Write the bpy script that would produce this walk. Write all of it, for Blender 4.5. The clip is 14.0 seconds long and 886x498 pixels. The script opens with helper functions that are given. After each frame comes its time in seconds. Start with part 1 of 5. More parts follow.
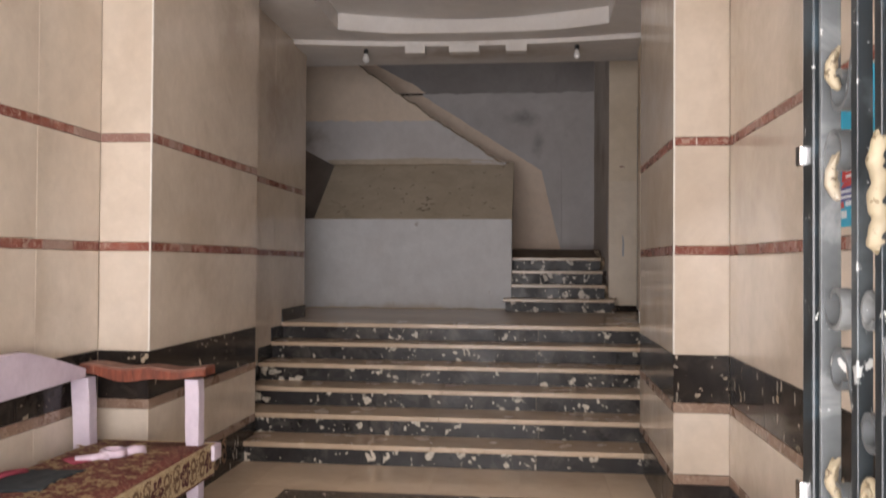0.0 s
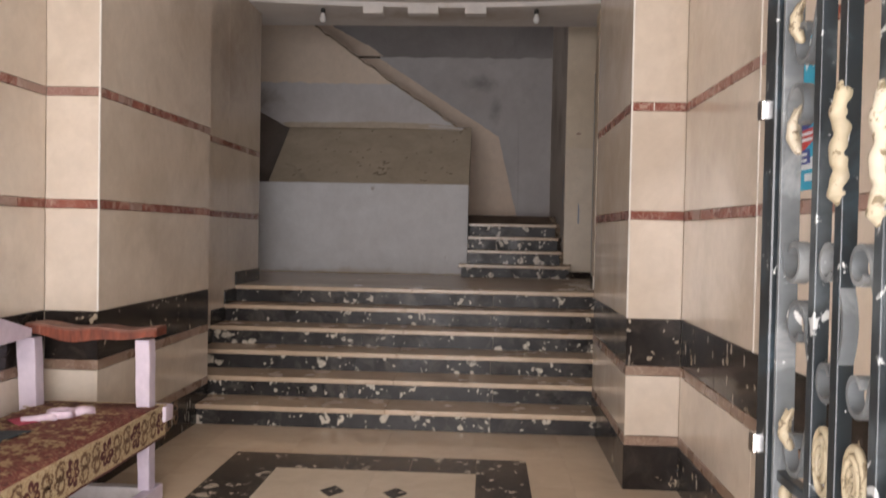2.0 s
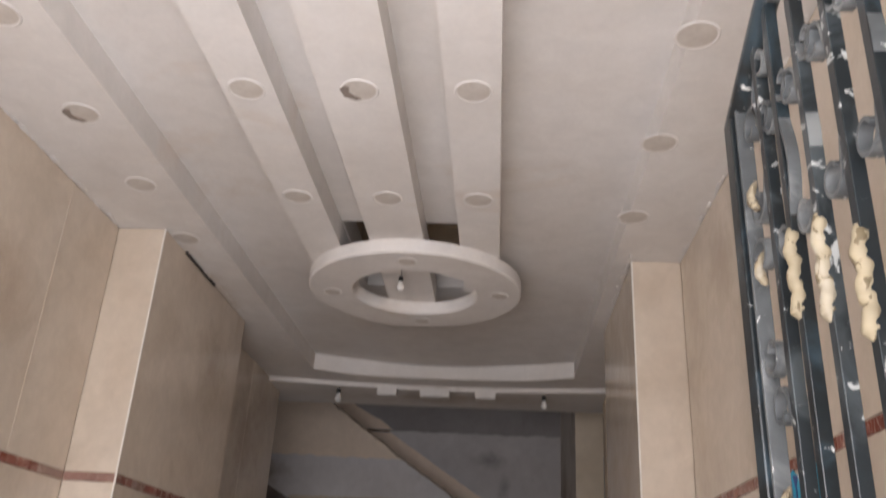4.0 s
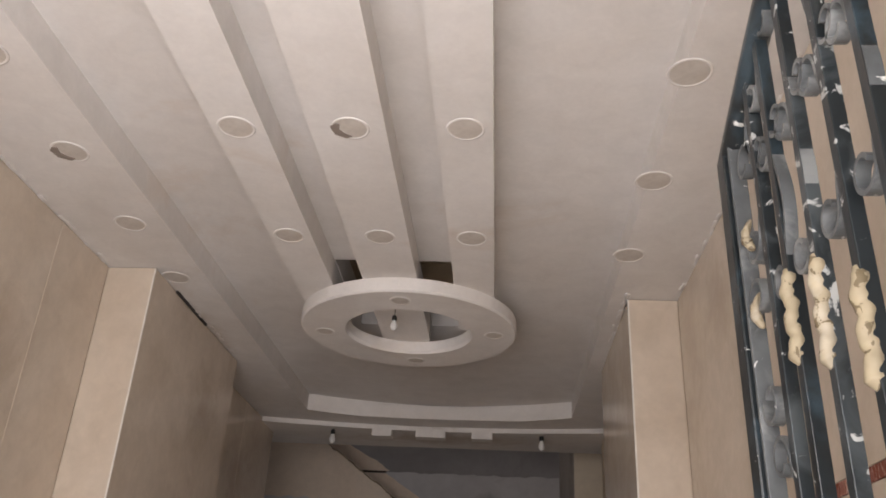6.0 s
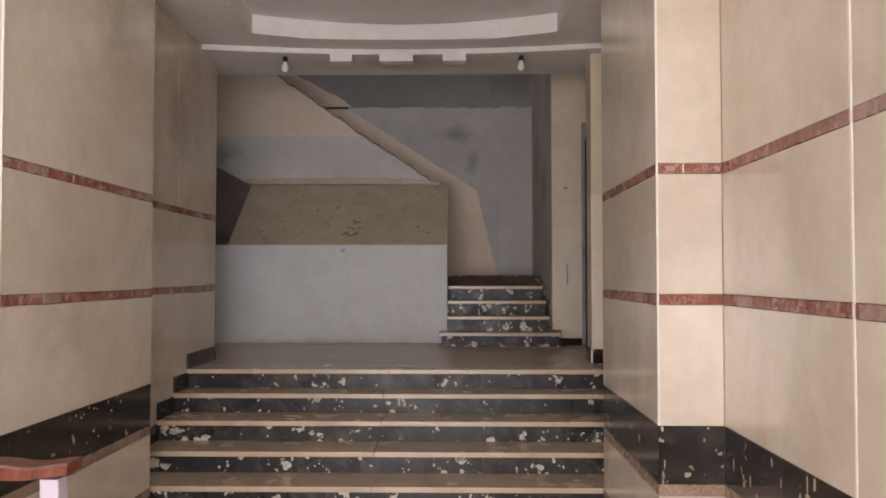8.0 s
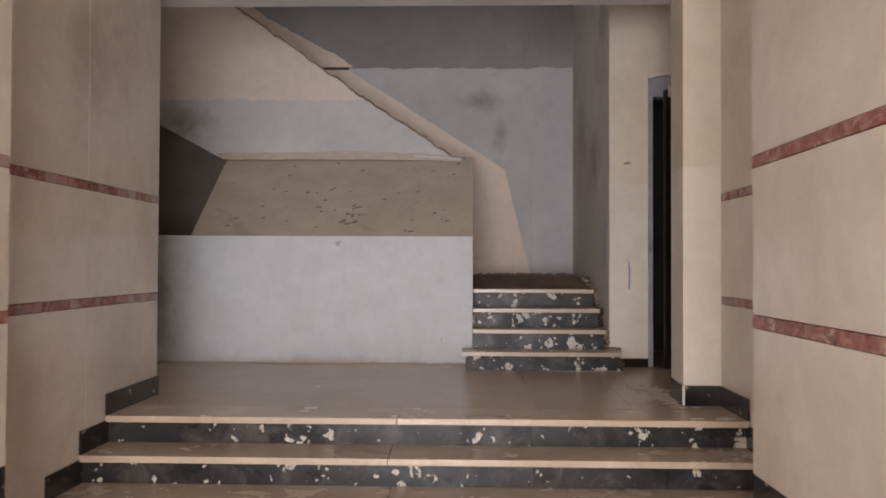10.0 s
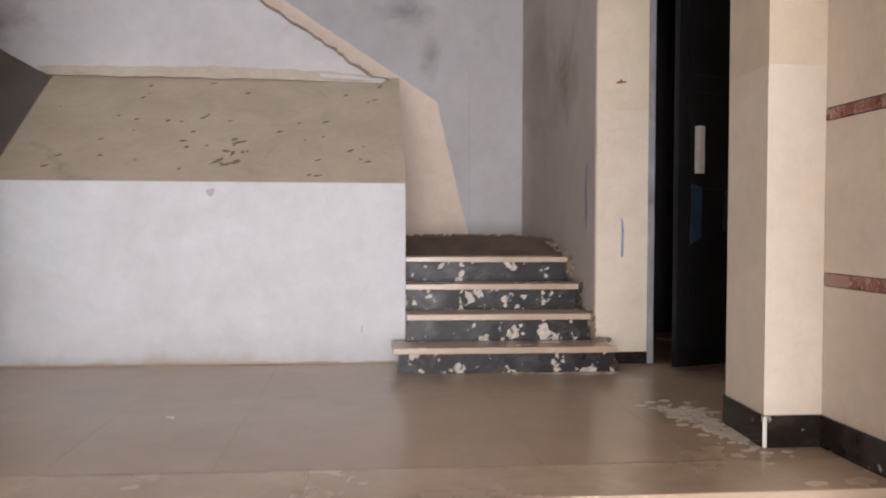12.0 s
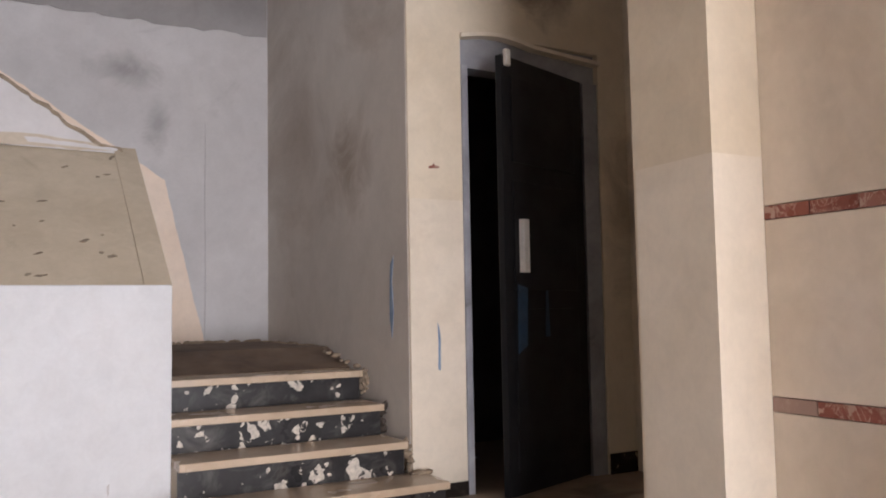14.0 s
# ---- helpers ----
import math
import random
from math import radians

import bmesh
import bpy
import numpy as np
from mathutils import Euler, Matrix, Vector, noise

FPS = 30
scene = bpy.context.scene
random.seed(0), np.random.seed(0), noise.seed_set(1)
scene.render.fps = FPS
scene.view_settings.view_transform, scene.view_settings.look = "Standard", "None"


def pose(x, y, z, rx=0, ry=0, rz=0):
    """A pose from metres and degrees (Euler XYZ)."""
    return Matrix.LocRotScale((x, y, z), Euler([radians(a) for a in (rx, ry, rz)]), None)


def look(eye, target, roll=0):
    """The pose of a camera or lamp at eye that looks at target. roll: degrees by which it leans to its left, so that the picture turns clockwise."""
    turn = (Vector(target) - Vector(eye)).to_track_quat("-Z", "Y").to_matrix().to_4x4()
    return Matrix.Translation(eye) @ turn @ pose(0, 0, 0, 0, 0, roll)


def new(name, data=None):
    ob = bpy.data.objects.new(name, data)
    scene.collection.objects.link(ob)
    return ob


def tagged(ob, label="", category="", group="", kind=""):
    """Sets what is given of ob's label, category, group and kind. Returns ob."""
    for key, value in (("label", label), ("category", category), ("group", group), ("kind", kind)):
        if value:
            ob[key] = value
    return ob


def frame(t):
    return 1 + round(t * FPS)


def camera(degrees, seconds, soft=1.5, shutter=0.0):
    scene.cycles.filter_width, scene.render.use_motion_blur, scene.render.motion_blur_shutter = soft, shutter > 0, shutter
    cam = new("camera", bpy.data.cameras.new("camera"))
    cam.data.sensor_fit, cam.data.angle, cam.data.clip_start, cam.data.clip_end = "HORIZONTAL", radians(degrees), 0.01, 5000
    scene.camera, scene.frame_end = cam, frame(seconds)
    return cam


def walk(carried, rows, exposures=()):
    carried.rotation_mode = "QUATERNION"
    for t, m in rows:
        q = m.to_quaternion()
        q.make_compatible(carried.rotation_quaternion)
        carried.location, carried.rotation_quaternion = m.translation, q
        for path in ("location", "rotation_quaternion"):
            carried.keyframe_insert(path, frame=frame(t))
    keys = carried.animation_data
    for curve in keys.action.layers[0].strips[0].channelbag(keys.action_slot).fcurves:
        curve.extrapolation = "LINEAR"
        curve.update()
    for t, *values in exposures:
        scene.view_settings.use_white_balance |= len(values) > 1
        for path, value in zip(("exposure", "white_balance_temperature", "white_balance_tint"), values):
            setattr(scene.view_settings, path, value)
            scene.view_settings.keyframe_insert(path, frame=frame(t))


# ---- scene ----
cam = camera(56.2, 14.0, soft=1.7, shutter=0.4)
PATH = [
    (0, (-0.769, -5.889, 1.464), (-0.985, -3.901, 1.497), 0.4),
    (0.5, (-0.78, -5.88, 1.418), (-0.958, -3.891, 1.303), -0.0),
    (1, (-0.788, -5.866, 1.399), (-0.93, -3.879, 1.214), 0.1),
    (1.5, (-0.783, -5.861, 1.403), (-0.901, -3.871, 1.25), 0.5),
    (2, (-0.779, -5.865, 1.435), (-0.887, -3.868, 1.391), 1.1),
    (2.5, (-0.794, -5.896, 1.475), (-0.896, -3.903, 1.621), 1.9),
    (3, (-0.783, -5.916, 1.534), (-0.907, -3.957, 1.916), 2.7),
    (3.5, (-0.792, -5.969, 1.59), (-0.931, -4.068, 2.193), 3.0),
    (4, (-0.794, -6.036, 1.586), (-0.94, -4.206, 2.38), 3.2),
    (4.2, (-0.780, -6.030, 1.592), (-0.935, -4.236, 2.461), 3.4),
    (6.3, (-0.770, -5.955, 1.634), (-0.908, -4.162, 2.510), 2.9),
    (6.5, (-0.795, -5.84, 1.65), (-0.921, -3.988, 2.393), 2.0),
    (7, (-0.858, -5.643, 1.572), (-0.941, -3.689, 1.991), 0.6),
    (7.5, (-0.925, -5.426, 1.637), (-0.97, -3.434, 1.813), -0.3),
    (8, (-0.912, -5.018, 1.648), (-0.948, -3.020, 1.714), -0.0),
    (8.2, (-0.924, -4.886, 1.708), (-0.961, -2.887, 1.757), 0.2),
    (10.3, (-1.100, -2.590, 1.748), (-1.159, -0.591, 1.784), 0.2),
    (10.5, (-1.111, -2.383, 1.729), (-1.162, -0.383, 1.724), 0.3),
    (11, (-1.137, -1.863, 1.696), (-1.18, 0.135, 1.606), 0.9),
    (11.5, (-1.212, -1.343, 1.693), (-1.166, 0.653, 1.58), 0.6),
    (12, (-1.27, -0.821, 1.742), (-1.087, 1.17, 1.686), 0.2),
    (12.5, (-1.377, -0.381, 1.742), (-0.993, 1.581, 1.753), -1.0),
    (13, (-1.541, -0.06, 1.779), (-0.932, 1.845, 1.829), -1.3),
    (13.5, (-1.665, 0.201, 1.822), (-0.841, 2.021, 1.923), -1.1),
    (14, (-1.792, 0.328, 1.872), (-0.826, 2.074, 2.016), -1.0),
]
EXPOSURES = [(0, 0.0, 6500, 10), (2.5, -0.05, 6500, 10), (4, -0.46, 6350, 10), (6.3, -0.64, 6650, 10), (7, -0.36, 6700, 10), (8, 0.2, 6480, 10), (10.5, 1.15, 6250, 10), (11, 1.45, 6200, 10), (11.5, 1.45, 6050, 10), (12, 1.47, 6150, 10), (13, 1.52, 6150, 10), (14, 1.58, 6100, 10)]
walk(cam, [(t, look(eye, target, roll)) for t, eye, target, roll in PATH], EXPOSURES)

# ---- light ----
world = bpy.data.worlds.new("sky")
scene.world = world
world.use_nodes = True
wn = world.node_tree.nodes
sky = wn.new("ShaderNodeTexSky")
sky.sky_type, sky.sun_disc = "NISHITA", False
sky.sun_elevation, sky.sun_rotation = radians(38), radians(0)
wn["Background"].inputs[1].default_value = 0.10
world.node_tree.links.new(sky.outputs[0], wn["Background"].inputs[0])
sun = new("sun", bpy.data.lights.new("sun", "SUN"))
sun.data.energy, sun.data.angle, sun.data.color = 2.5, radians(0.5), (1, 0.95, 0.88)
sun.matrix_world = look((-1, 20, 15.6), (-1, 0, 0))
# daylight that falls in through the open street doorway: the near sky, and the bright street further off
COOL = (1.0, 0.946, 0.955)
day = new("doorway_daylight", bpy.data.lights.new("doorway_daylight", "AREA"))
day.data.shape, day.data.size, day.data.size_y = "RECTANGLE", 4.6, 2.6
day.data.energy, day.data.color = 440, COOL
day.matrix_world = look((-1.4, -7.0, 1.35), (-1.4, -3.0, 3.05))
street = new("street_daylight", bpy.data.lights.new("street_daylight", "AREA"))
street.data.shape, street.data.size, street.data.size_y = "RECTANGLE", 6.0, 4.5
street.data.energy, street.data.color = 150, COOL
street.matrix_world = look((-1.2, -14.0, 2.9), (-1.4, 5, 1.6))
# light from above in the stairwell: a lamp below an added, unseen shaft
well_day = new("stairwell_daylight", bpy.data.lights.new("stairwell_daylight", "AREA"))
well_day.data.shape, well_day.data.size, well_day.data.size_y = "RECTANGLE", 2.4, 1.6
well_day.data.energy, well_day.data.color = 7, COOL
well_day.matrix_world = look((-1.6, 4.6, 6.15), (-1.6, 4.75, 0))


# ---- materials ----
def material(name, rough=0.6, metal=0.0):
    m = bpy.data.materials.new(name)
    m.use_nodes = True
    b = m.node_tree.nodes["Principled BSDF"]
    b.inputs["Roughness"].default_value, b.inputs["Metallic"].default_value = rough, metal
    return m, m.node_tree, b


def rgb(c):
    return (c[0], c[1], c[2], 1)


def coords(nt, scale=1.0, stretch=(1, 1, 1), shift=False):
    """Object coordinates, shifted piece by piece on request."""
    tc, mp = nt.nodes.new("ShaderNodeTexCoord"), nt.nodes.new("ShaderNodeMapping")
    mp.inputs["Scale"].default_value = [scale * s for s in stretch]
    nt.links.new(tc.outputs["Object"], mp.inputs["Vector"])
    if shift:
        info, mul = nt.nodes.new("ShaderNodeObjectInfo"), nt.nodes.new("ShaderNodeVectorMath")
        mul.operation = "SCALE"
        mul.inputs[0].default_value = (37, 23, 51)
        nt.links.new(info.outputs["Random"], mul.inputs["Scale"])
        nt.links.new(mul.outputs[0], mp.inputs["Location"])
    return mp.outputs[0]


def noise_node(nt, vec, scale, detail=4, rough=0.55, distort=0.0):
    n = nt.nodes.new("ShaderNodeTexNoise")
    n.inputs["Scale"].default_value, n.inputs["Detail"].default_value = scale, detail
    n.inputs["Roughness"].default_value, n.inputs["Distortion"].default_value = rough, distort
    nt.links.new(vec, n.inputs["Vector"])
    return n.outputs["Fac"]


def ramp(nt, fac, stops):
    r = nt.nodes.new("ShaderNodeValToRGB")
    while len(r.color_ramp.elements) < len(stops):
        r.color_ramp.elements.new(0.5)
    for e, (p, c) in zip(r.color_ramp.elements, stops):
        e.position, e.color = p, rgb(c)
    nt.links.new(fac, r.inputs[0])
    return r.outputs[0]


def mix(nt, fac, a, b, mode="MIX"):
    m = nt.nodes.new("ShaderNodeMix")
    m.data_type, m.blend_type = "RGBA", mode
    for sock, v in ((m.inputs[0], fac), (m.inputs[6], a), (m.inputs[7], b)):
        if isinstance(v, (int, float)):
            sock.default_value = v
        elif isinstance(v, tuple):
            sock.default_value = rgb(v)
        else:
            nt.links.new(v, sock)
    return m.outputs[2]


def bump(nt, b, height, strength=0.2, dist=0.01):
    n = nt.nodes.new("ShaderNodeBump")
    n.inputs["Strength"].default_value, n.inputs["Distance"].default_value = strength, dist
    nt.links.new(height, n.inputs["Height"])
    nt.links.new(n.outputs[0], b.inputs["Normal"])


def g(v):
    return (v, v, v)


def cloudy(name, base, dark, scale, rough, grain=60, bumpy=0.1, dist=0.004, shift=False, rough_var=0.12, stain=None, stain_at=(0.62, 0.72), stretch=(1, 1, 1), vary=0.09):
    """A mottled surface: two tones in soft clouds, fine grain, relief and an optional stain."""
    m, nt, b = material(name, rough)
    v = coords(nt, 1.0, stretch, shift)
    c = ramp(nt, noise_node(nt, v, scale, 6, 0.6, 0.4), [(0.32, dark), (0.66, base)])
    fine = noise_node(nt, v, grain, 3)
    c = mix(nt, 0.07, c, ramp(nt, fine, [(0.3, g(0.5)), (0.7, g(1.0))]), "MULTIPLY")
    c = mix(nt, 0.16, c, ramp(nt, noise_node(nt, v, scale * 5.5, 7, 0.65, 0.5), [(0.34, g(0.55)), (0.62, g(1.0))]), "MULTIPLY")
    if shift:
        info = nt.nodes.new("ShaderNodeObjectInfo")
        c = mix(nt, 1.0, c, ramp(nt, info.outputs["Random"], [(0.0, (1 - vary, 1 - 1.1 * vary, 1 - 1.25 * vary)), (1.0, g(1.0))]), "MULTIPLY")
    if stain:
        c = mix(nt, ramp(nt, noise_node(nt, v, scale * 0.55, 8, 0.65, 0.8), [(stain_at[0], g(0)), (stain_at[1], g(0.8))]), c, stain)
    nt.links.new(c, b.inputs["Base Color"])
    r = ramp(nt, noise_node(nt, v, scale * 1.7, 4), [(0.3, g(max(0.02, rough - rough_var))), (0.7, g(min(1, rough + rough_var)))])
    nt.links.new(r, b.inputs["Roughness"])
    if bumpy:
        bump(nt, b, fine, bumpy * 0.45, dist)
    return m


def veined(name, base, dark, vein, scale, rough, vein_at, blotch=None, blotch_at=(0.62, 0.66), blotch_scale=9.0, odd=None):
    """Polished stone: clouded ground, thin veins, and torn pale blotches on request."""
    m, nt, b = material(name, rough)
    v = coords(nt, 1.0, (1, 1, 1), True)
    c = ramp(nt, noise_node(nt, v, scale, 6, 0.6, 0.5), [(0.3, dark), (0.7, base)])
    ridge = nt.nodes.new("ShaderNodeMath")
    ridge.operation = "ABSOLUTE"
    half = nt.nodes.new("ShaderNodeMath")
    half.operation = "SUBTRACT"
    half.inputs[1].default_value = 0.5
    nt.links.new(noise_node(nt, v, scale * 1.6, 5, 0.6, 1.2), half.inputs[0])
    nt.links.new(half.outputs[0], ridge.inputs[0])
    c = mix(nt, ramp(nt, ridge.outputs[0], [(0.0, g(vein_at)), (0.02, g(0))]), c, vein)
    if blotch:
        big = ramp(nt, noise_node(nt, v, blotch_scale, 3, 0.5, 1.0), [(blotch_at[0], g(0)), (blotch_at[1], g(1))])
        torn = ramp(nt, noise_node(nt, v, blotch_scale * 3.1, 4, 0.6, 0.8), [(0.40, g(0)), (0.46, g(1))])
        chips = ramp(nt, noise_node(nt, v, blotch_scale * 2.6, 3, 0.5, 0.9), [(blotch_at[0] + 0.055, g(0)), (blotch_at[0] + 0.07, g(0.9))])
        c = mix(nt, mix(nt, 1.0, big, torn, "MULTIPLY"), c, blotch)
        c = mix(nt, chips, c, tuple(0.9 * k for k in blotch))
        b.inputs["Specular IOR Level"].default_value = 0.22
    if odd:
        info = nt.nodes.new("ShaderNodeObjectInfo")
        c = mix(nt, ramp(nt, info.outputs["Random"], [(0.66, g(0)), (0.90, g(0.75))]), c, odd)
    nt.links.new(c, b.inputs["Base Color"])
    nt.links.new(ramp(nt, noise_node(nt, v, 5, 4), [(0.3, g(rough * 0.7)), (0.7, g(min(1, rough * 1.5)))]), b.inputs["Roughness"])
    return m


def shelly(name, base, dark, grey, shell, rough, scale, share):
    """Black stone with grey clouds and torn pale shell pieces of many sizes scattered through it."""
    m, nt, b = material(name, rough)
    v = coords(nt, 1.0, (1, 1, 1), True)
    c = ramp(nt, noise_node(nt, v, 6, 6, 0.6, 0.5), [(0.3, dark), (0.7, base)])
    c = mix(nt, ramp(nt, noise_node(nt, v, 5.5, 6, 0.65, 0.9), [(0.50, g(0)), (0.78, g(0.8))]), c, grey)
    nz, scl, wob = (nt.nodes.new(k) for k in ("ShaderNodeTexNoise", "ShaderNodeVectorMath", "ShaderNodeVectorMath"))
    nz.inputs["Scale"].default_value, nz.inputs["Detail"].default_value = scale * 1.7, 3
    scl.operation, wob.operation = "SCALE", "ADD"
    scl.inputs["Scale"].default_value = 0.95 / scale
    nt.links.new(v, nz.inputs["Vector"])
    nt.links.new(nz.outputs["Color"], scl.inputs[0])
    nt.links.new(v, wob.inputs[0])
    nt.links.new(scl.outputs[0], wob.inputs[1])
    torn = ramp(nt, noise_node(nt, v, scale * 1.5, 2, 0.5, 0.8), [(0.40, g(0)), (0.44, g(1))])
    crowd = ramp(nt, noise_node(nt, v, scale * 0.32, 3, 0.5, 0.4), [(0.38, g(0.35)), (0.60, g(1.0))])
    for k, part_share, size in ((1.0, share, 0.72), (2.2, share * 0.8, 0.62)):
        vo, sep, sub, mul, dif = (nt.nodes.new(q) for q in ("ShaderNodeTexVoronoi", "ShaderNodeSeparateColor", "ShaderNodeMath", "ShaderNodeMath", "ShaderNodeMath"))
        vo.inputs["Scale"].default_value = scale * k
        sub.operation, mul.operation, dif.operation = "SUBTRACT", "MULTIPLY", "SUBTRACT"
        sub.inputs[1].default_value, mul.inputs[1].default_value = 1 - part_share, size / part_share
        nt.links.new(wob.outputs[0], vo.inputs["Vector"])
        nt.links.new(vo.outputs["Color"], sep.inputs[0])
        nt.links.new(sep.outputs[0], sub.inputs[0])
        grow = nt.nodes.new("ShaderNodeMath")
        grow.operation = "MULTIPLY"
        nt.links.new(sub.outputs[0], grow.inputs[0])
        nt.links.new(crowd, grow.inputs[1])
        nt.links.new(grow.outputs[0], mul.inputs[0])
        nt.links.new(mul.outputs[0], dif.inputs[0])
        nt.links.new(vo.outputs["Distance"], dif.inputs[1])
        spot = ramp(nt, dif.outputs[0], [(0.0, g(0)), (0.035, g(0.95))])
        c = mix(nt, mix(nt, 1.0, spot, torn, "MULTIPLY"), c, ramp(nt, noise_node(nt, v, scale * 4, 4), [(0.3, tuple(0.62 * q for q in shell)), (0.65, shell)]))
    nt.links.new(c, b.inputs["Base Color"])
    b.inputs["Specular IOR Level"].default_value = 0.25
    nt.links.new(ramp(nt, noise_node(nt, v, 5, 4), [(0.3, g(rough * 0.7)), (0.7, g(min(1, rough * 1.5)))]), b.inputs["Roughness"])
    return m


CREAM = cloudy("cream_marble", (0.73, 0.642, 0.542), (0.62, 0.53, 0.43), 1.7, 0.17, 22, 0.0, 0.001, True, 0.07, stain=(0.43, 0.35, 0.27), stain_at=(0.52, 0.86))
RED = veined("red_marble", (0.30, 0.11, 0.08), (0.17, 0.055, 0.04), (0.62, 0.48, 0.40), 7, 0.25, 0.5, (0.47, 0.32, 0.26), (0.58, 0.72), 6, odd=(0.36, 0.27, 0.23))
BROWN = veined("brown_marble", (0.302, 0.210, 0.155), (0.216, 0.134, 0.095), (0.60, 0.48, 0.38), 6, 0.28, 0.4)
BLACK = shelly("black_marble", (0.030, 0.024, 0.021), (0.014, 0.011, 0.010), (0.07, 0.058, 0.048), (0.46, 0.38, 0.28), 0.16, 15, 0.10)
RISER = shelly("blotched_black_marble", (0.036, 0.034, 0.034), (0.014, 0.012, 0.012), (0.13, 0.115, 0.10), (0.66, 0.60, 0.50), 0.32, 13, 0.42)
UPPER_RISER = shelly("chipped_black_marble", (0.040, 0.038, 0.039), (0.016, 0.014, 0.014), (0.15, 0.14, 0.13), (0.72, 0.65, 0.56), 0.34, 11, 0.42)
INLAY = shelly("floor_black_marble", (0.050, 0.040, 0.033), (0.020, 0.016, 0.014), (0.13, 0.10, 0.08), (0.60, 0.52, 0.42), 0.18, 10, 0.44)
FLOOR = cloudy("polished_cream_floor", (0.74, 0.60, 0.45), (0.66, 0.52, 0.38), 1.4, 0.17, 90, 0.02, 0.001, True, stain=(0.44, 0.32, 0.22), stain_at=(0.56, 0.85), rough_var=0.05)
DUSTY = cloudy("dusty_landing_floor", (0.50, 0.375, 0.265), (0.43, 0.315, 0.215), 0.9, 0.26, 90, 0.02, 0.001, False, rough_var=0.015, vary=0.02)
TREAD = cloudy("cream_tread_marble", (0.61, 0.48, 0.355), (0.49, 0.37, 0.26), 2.2, 0.26, 80, 0.03, 0.001, True, stain=(0.40, 0.29, 0.20), stain_at=(0.48, 1.0), rough_var=0.03, vary=0.05)
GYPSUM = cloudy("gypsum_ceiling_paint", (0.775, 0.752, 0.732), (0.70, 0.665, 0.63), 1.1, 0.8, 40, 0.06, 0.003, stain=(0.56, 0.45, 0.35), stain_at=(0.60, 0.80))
WHITE = cloudy("white_wall_paint", (0.75, 0.765, 0.79), (0.68, 0.685, 0.70), 1.5, 0.75, 50, 0.12, 0.003, stain=(0.62, 0.58, 0.54), stain_at=(0.64, 0.80))
GREY = cloudy("grey_white_plaster", (0.60, 0.578, 0.572), (0.49, 0.468, 0.462), 1.1, 0.85, 45, 0.15, 0.004, stain=(0.28, 0.27, 0.265), stain_at=(0.60, 0.76))
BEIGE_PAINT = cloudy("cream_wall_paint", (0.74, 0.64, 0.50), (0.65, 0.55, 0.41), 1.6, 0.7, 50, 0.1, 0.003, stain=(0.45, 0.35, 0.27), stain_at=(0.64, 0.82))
PALE = cloudy("pale_cream_paint", (0.84, 0.72, 0.60), (0.76, 0.64, 0.52), 1.6, 0.75, 50, 0.1, 0.003, stain=(0.52, 0.42, 0.33), stain_at=(0.62, 0.8))
DADO = cloudy("peach_dado_paint", (0.88, 0.735, 0.605), (0.80, 0.645, 0.51), 1.8, 0.65, 50, 0.1, 0.003, stain=(0.44, 0.30, 0.20))
CONCRETE = cloudy("raw_beige_plaster", (0.59, 0.50, 0.375), (0.49, 0.41, 0.30), 2.4, 0.9, 35, 0.35, 0.006, stain=(0.30, 0.24, 0.17), stain_at=(0.58, 0.72))
FLIGHT = cloudy("pale_flight_wall_paint", (0.68, 0.664, 0.668), (0.60, 0.582, 0.585), 1.3, 0.8, 45, 0.15, 0.004, stain=(0.42, 0.39, 0.36), stain_at=(0.62, 0.80))
# dark brown: shade under the stairs put into the colour; also the chipped lamp hole
VOID = cloudy("brown_void_shade_and_chip", (0.30, 0.25, 0.215), (0.22, 0.18, 0.155), 2, 0.9)
SMUDGE = cloudy("smudged_warm_plaster", (0.65, 0.595, 0.535), (0.57, 0.51, 0.45), 0.9, 0.85, 45, 0.15, 0.004, stain=(0.30, 0.23, 0.17), stain_at=(0.56, 0.80))
# dark brown for broken mortar, and for the painted shade of the dado slot
MORTAR_AND_SLOT = cloudy("dark_mortar_and_slot_shade", (0.09, 0.065, 0.05), (0.06, 0.045, 0.035), 6, 0.9)
# grey plaster darkened in colour for the shadow high on the back wall
SHADED_GREY = cloudy("shadow_grey_plaster", (0.37, 0.35, 0.345), (0.29, 0.27, 0.265), 1.2, 0.85, 45, 0.15, 0.004, stain=(0.20, 0.185, 0.18), stain_at=(0.58, 0.78))
CRUMBLE = cloudy("crumbled_brown_plaster", (0.36, 0.28, 0.20), (0.20, 0.15, 0.105), 14, 0.95, 60, 0.5, 0.008)
SMEARED = cloudy("smeared_pale_plaster", (0.62, 0.545, 0.445), (0.52, 0.445, 0.35), 5, 0.9, 50, 0.4, 0.006, stain=(0.33, 0.26, 0.19), stain_at=(0.62, 0.70))
# near-black colour that stands in for deep shade, not for soot
DEEP_SHADE = cloudy("shade_darkened_plaster", (0.06, 0.05, 0.045), (0.035, 0.03, 0.028), 2, 0.9)
FIELD = cloudy("pale_floor_marble", (0.80, 0.69, 0.55), (0.72, 0.61, 0.47), 1.6, 0.16, 60, 0.0, 0.001, True, 0.05, stain=(0.52, 0.40, 0.29), stain_at=(0.55, 0.9))
GROUT = cloudy("white_grout", (0.80, 0.77, 0.72), (0.70, 0.66, 0.6), 8, 0.7)
DIRT = cloudy("trodden_brown_dirt", (0.17, 0.115, 0.075), (0.10, 0.065, 0.045), 4, 0.9, 60, 0.5, 0.008)
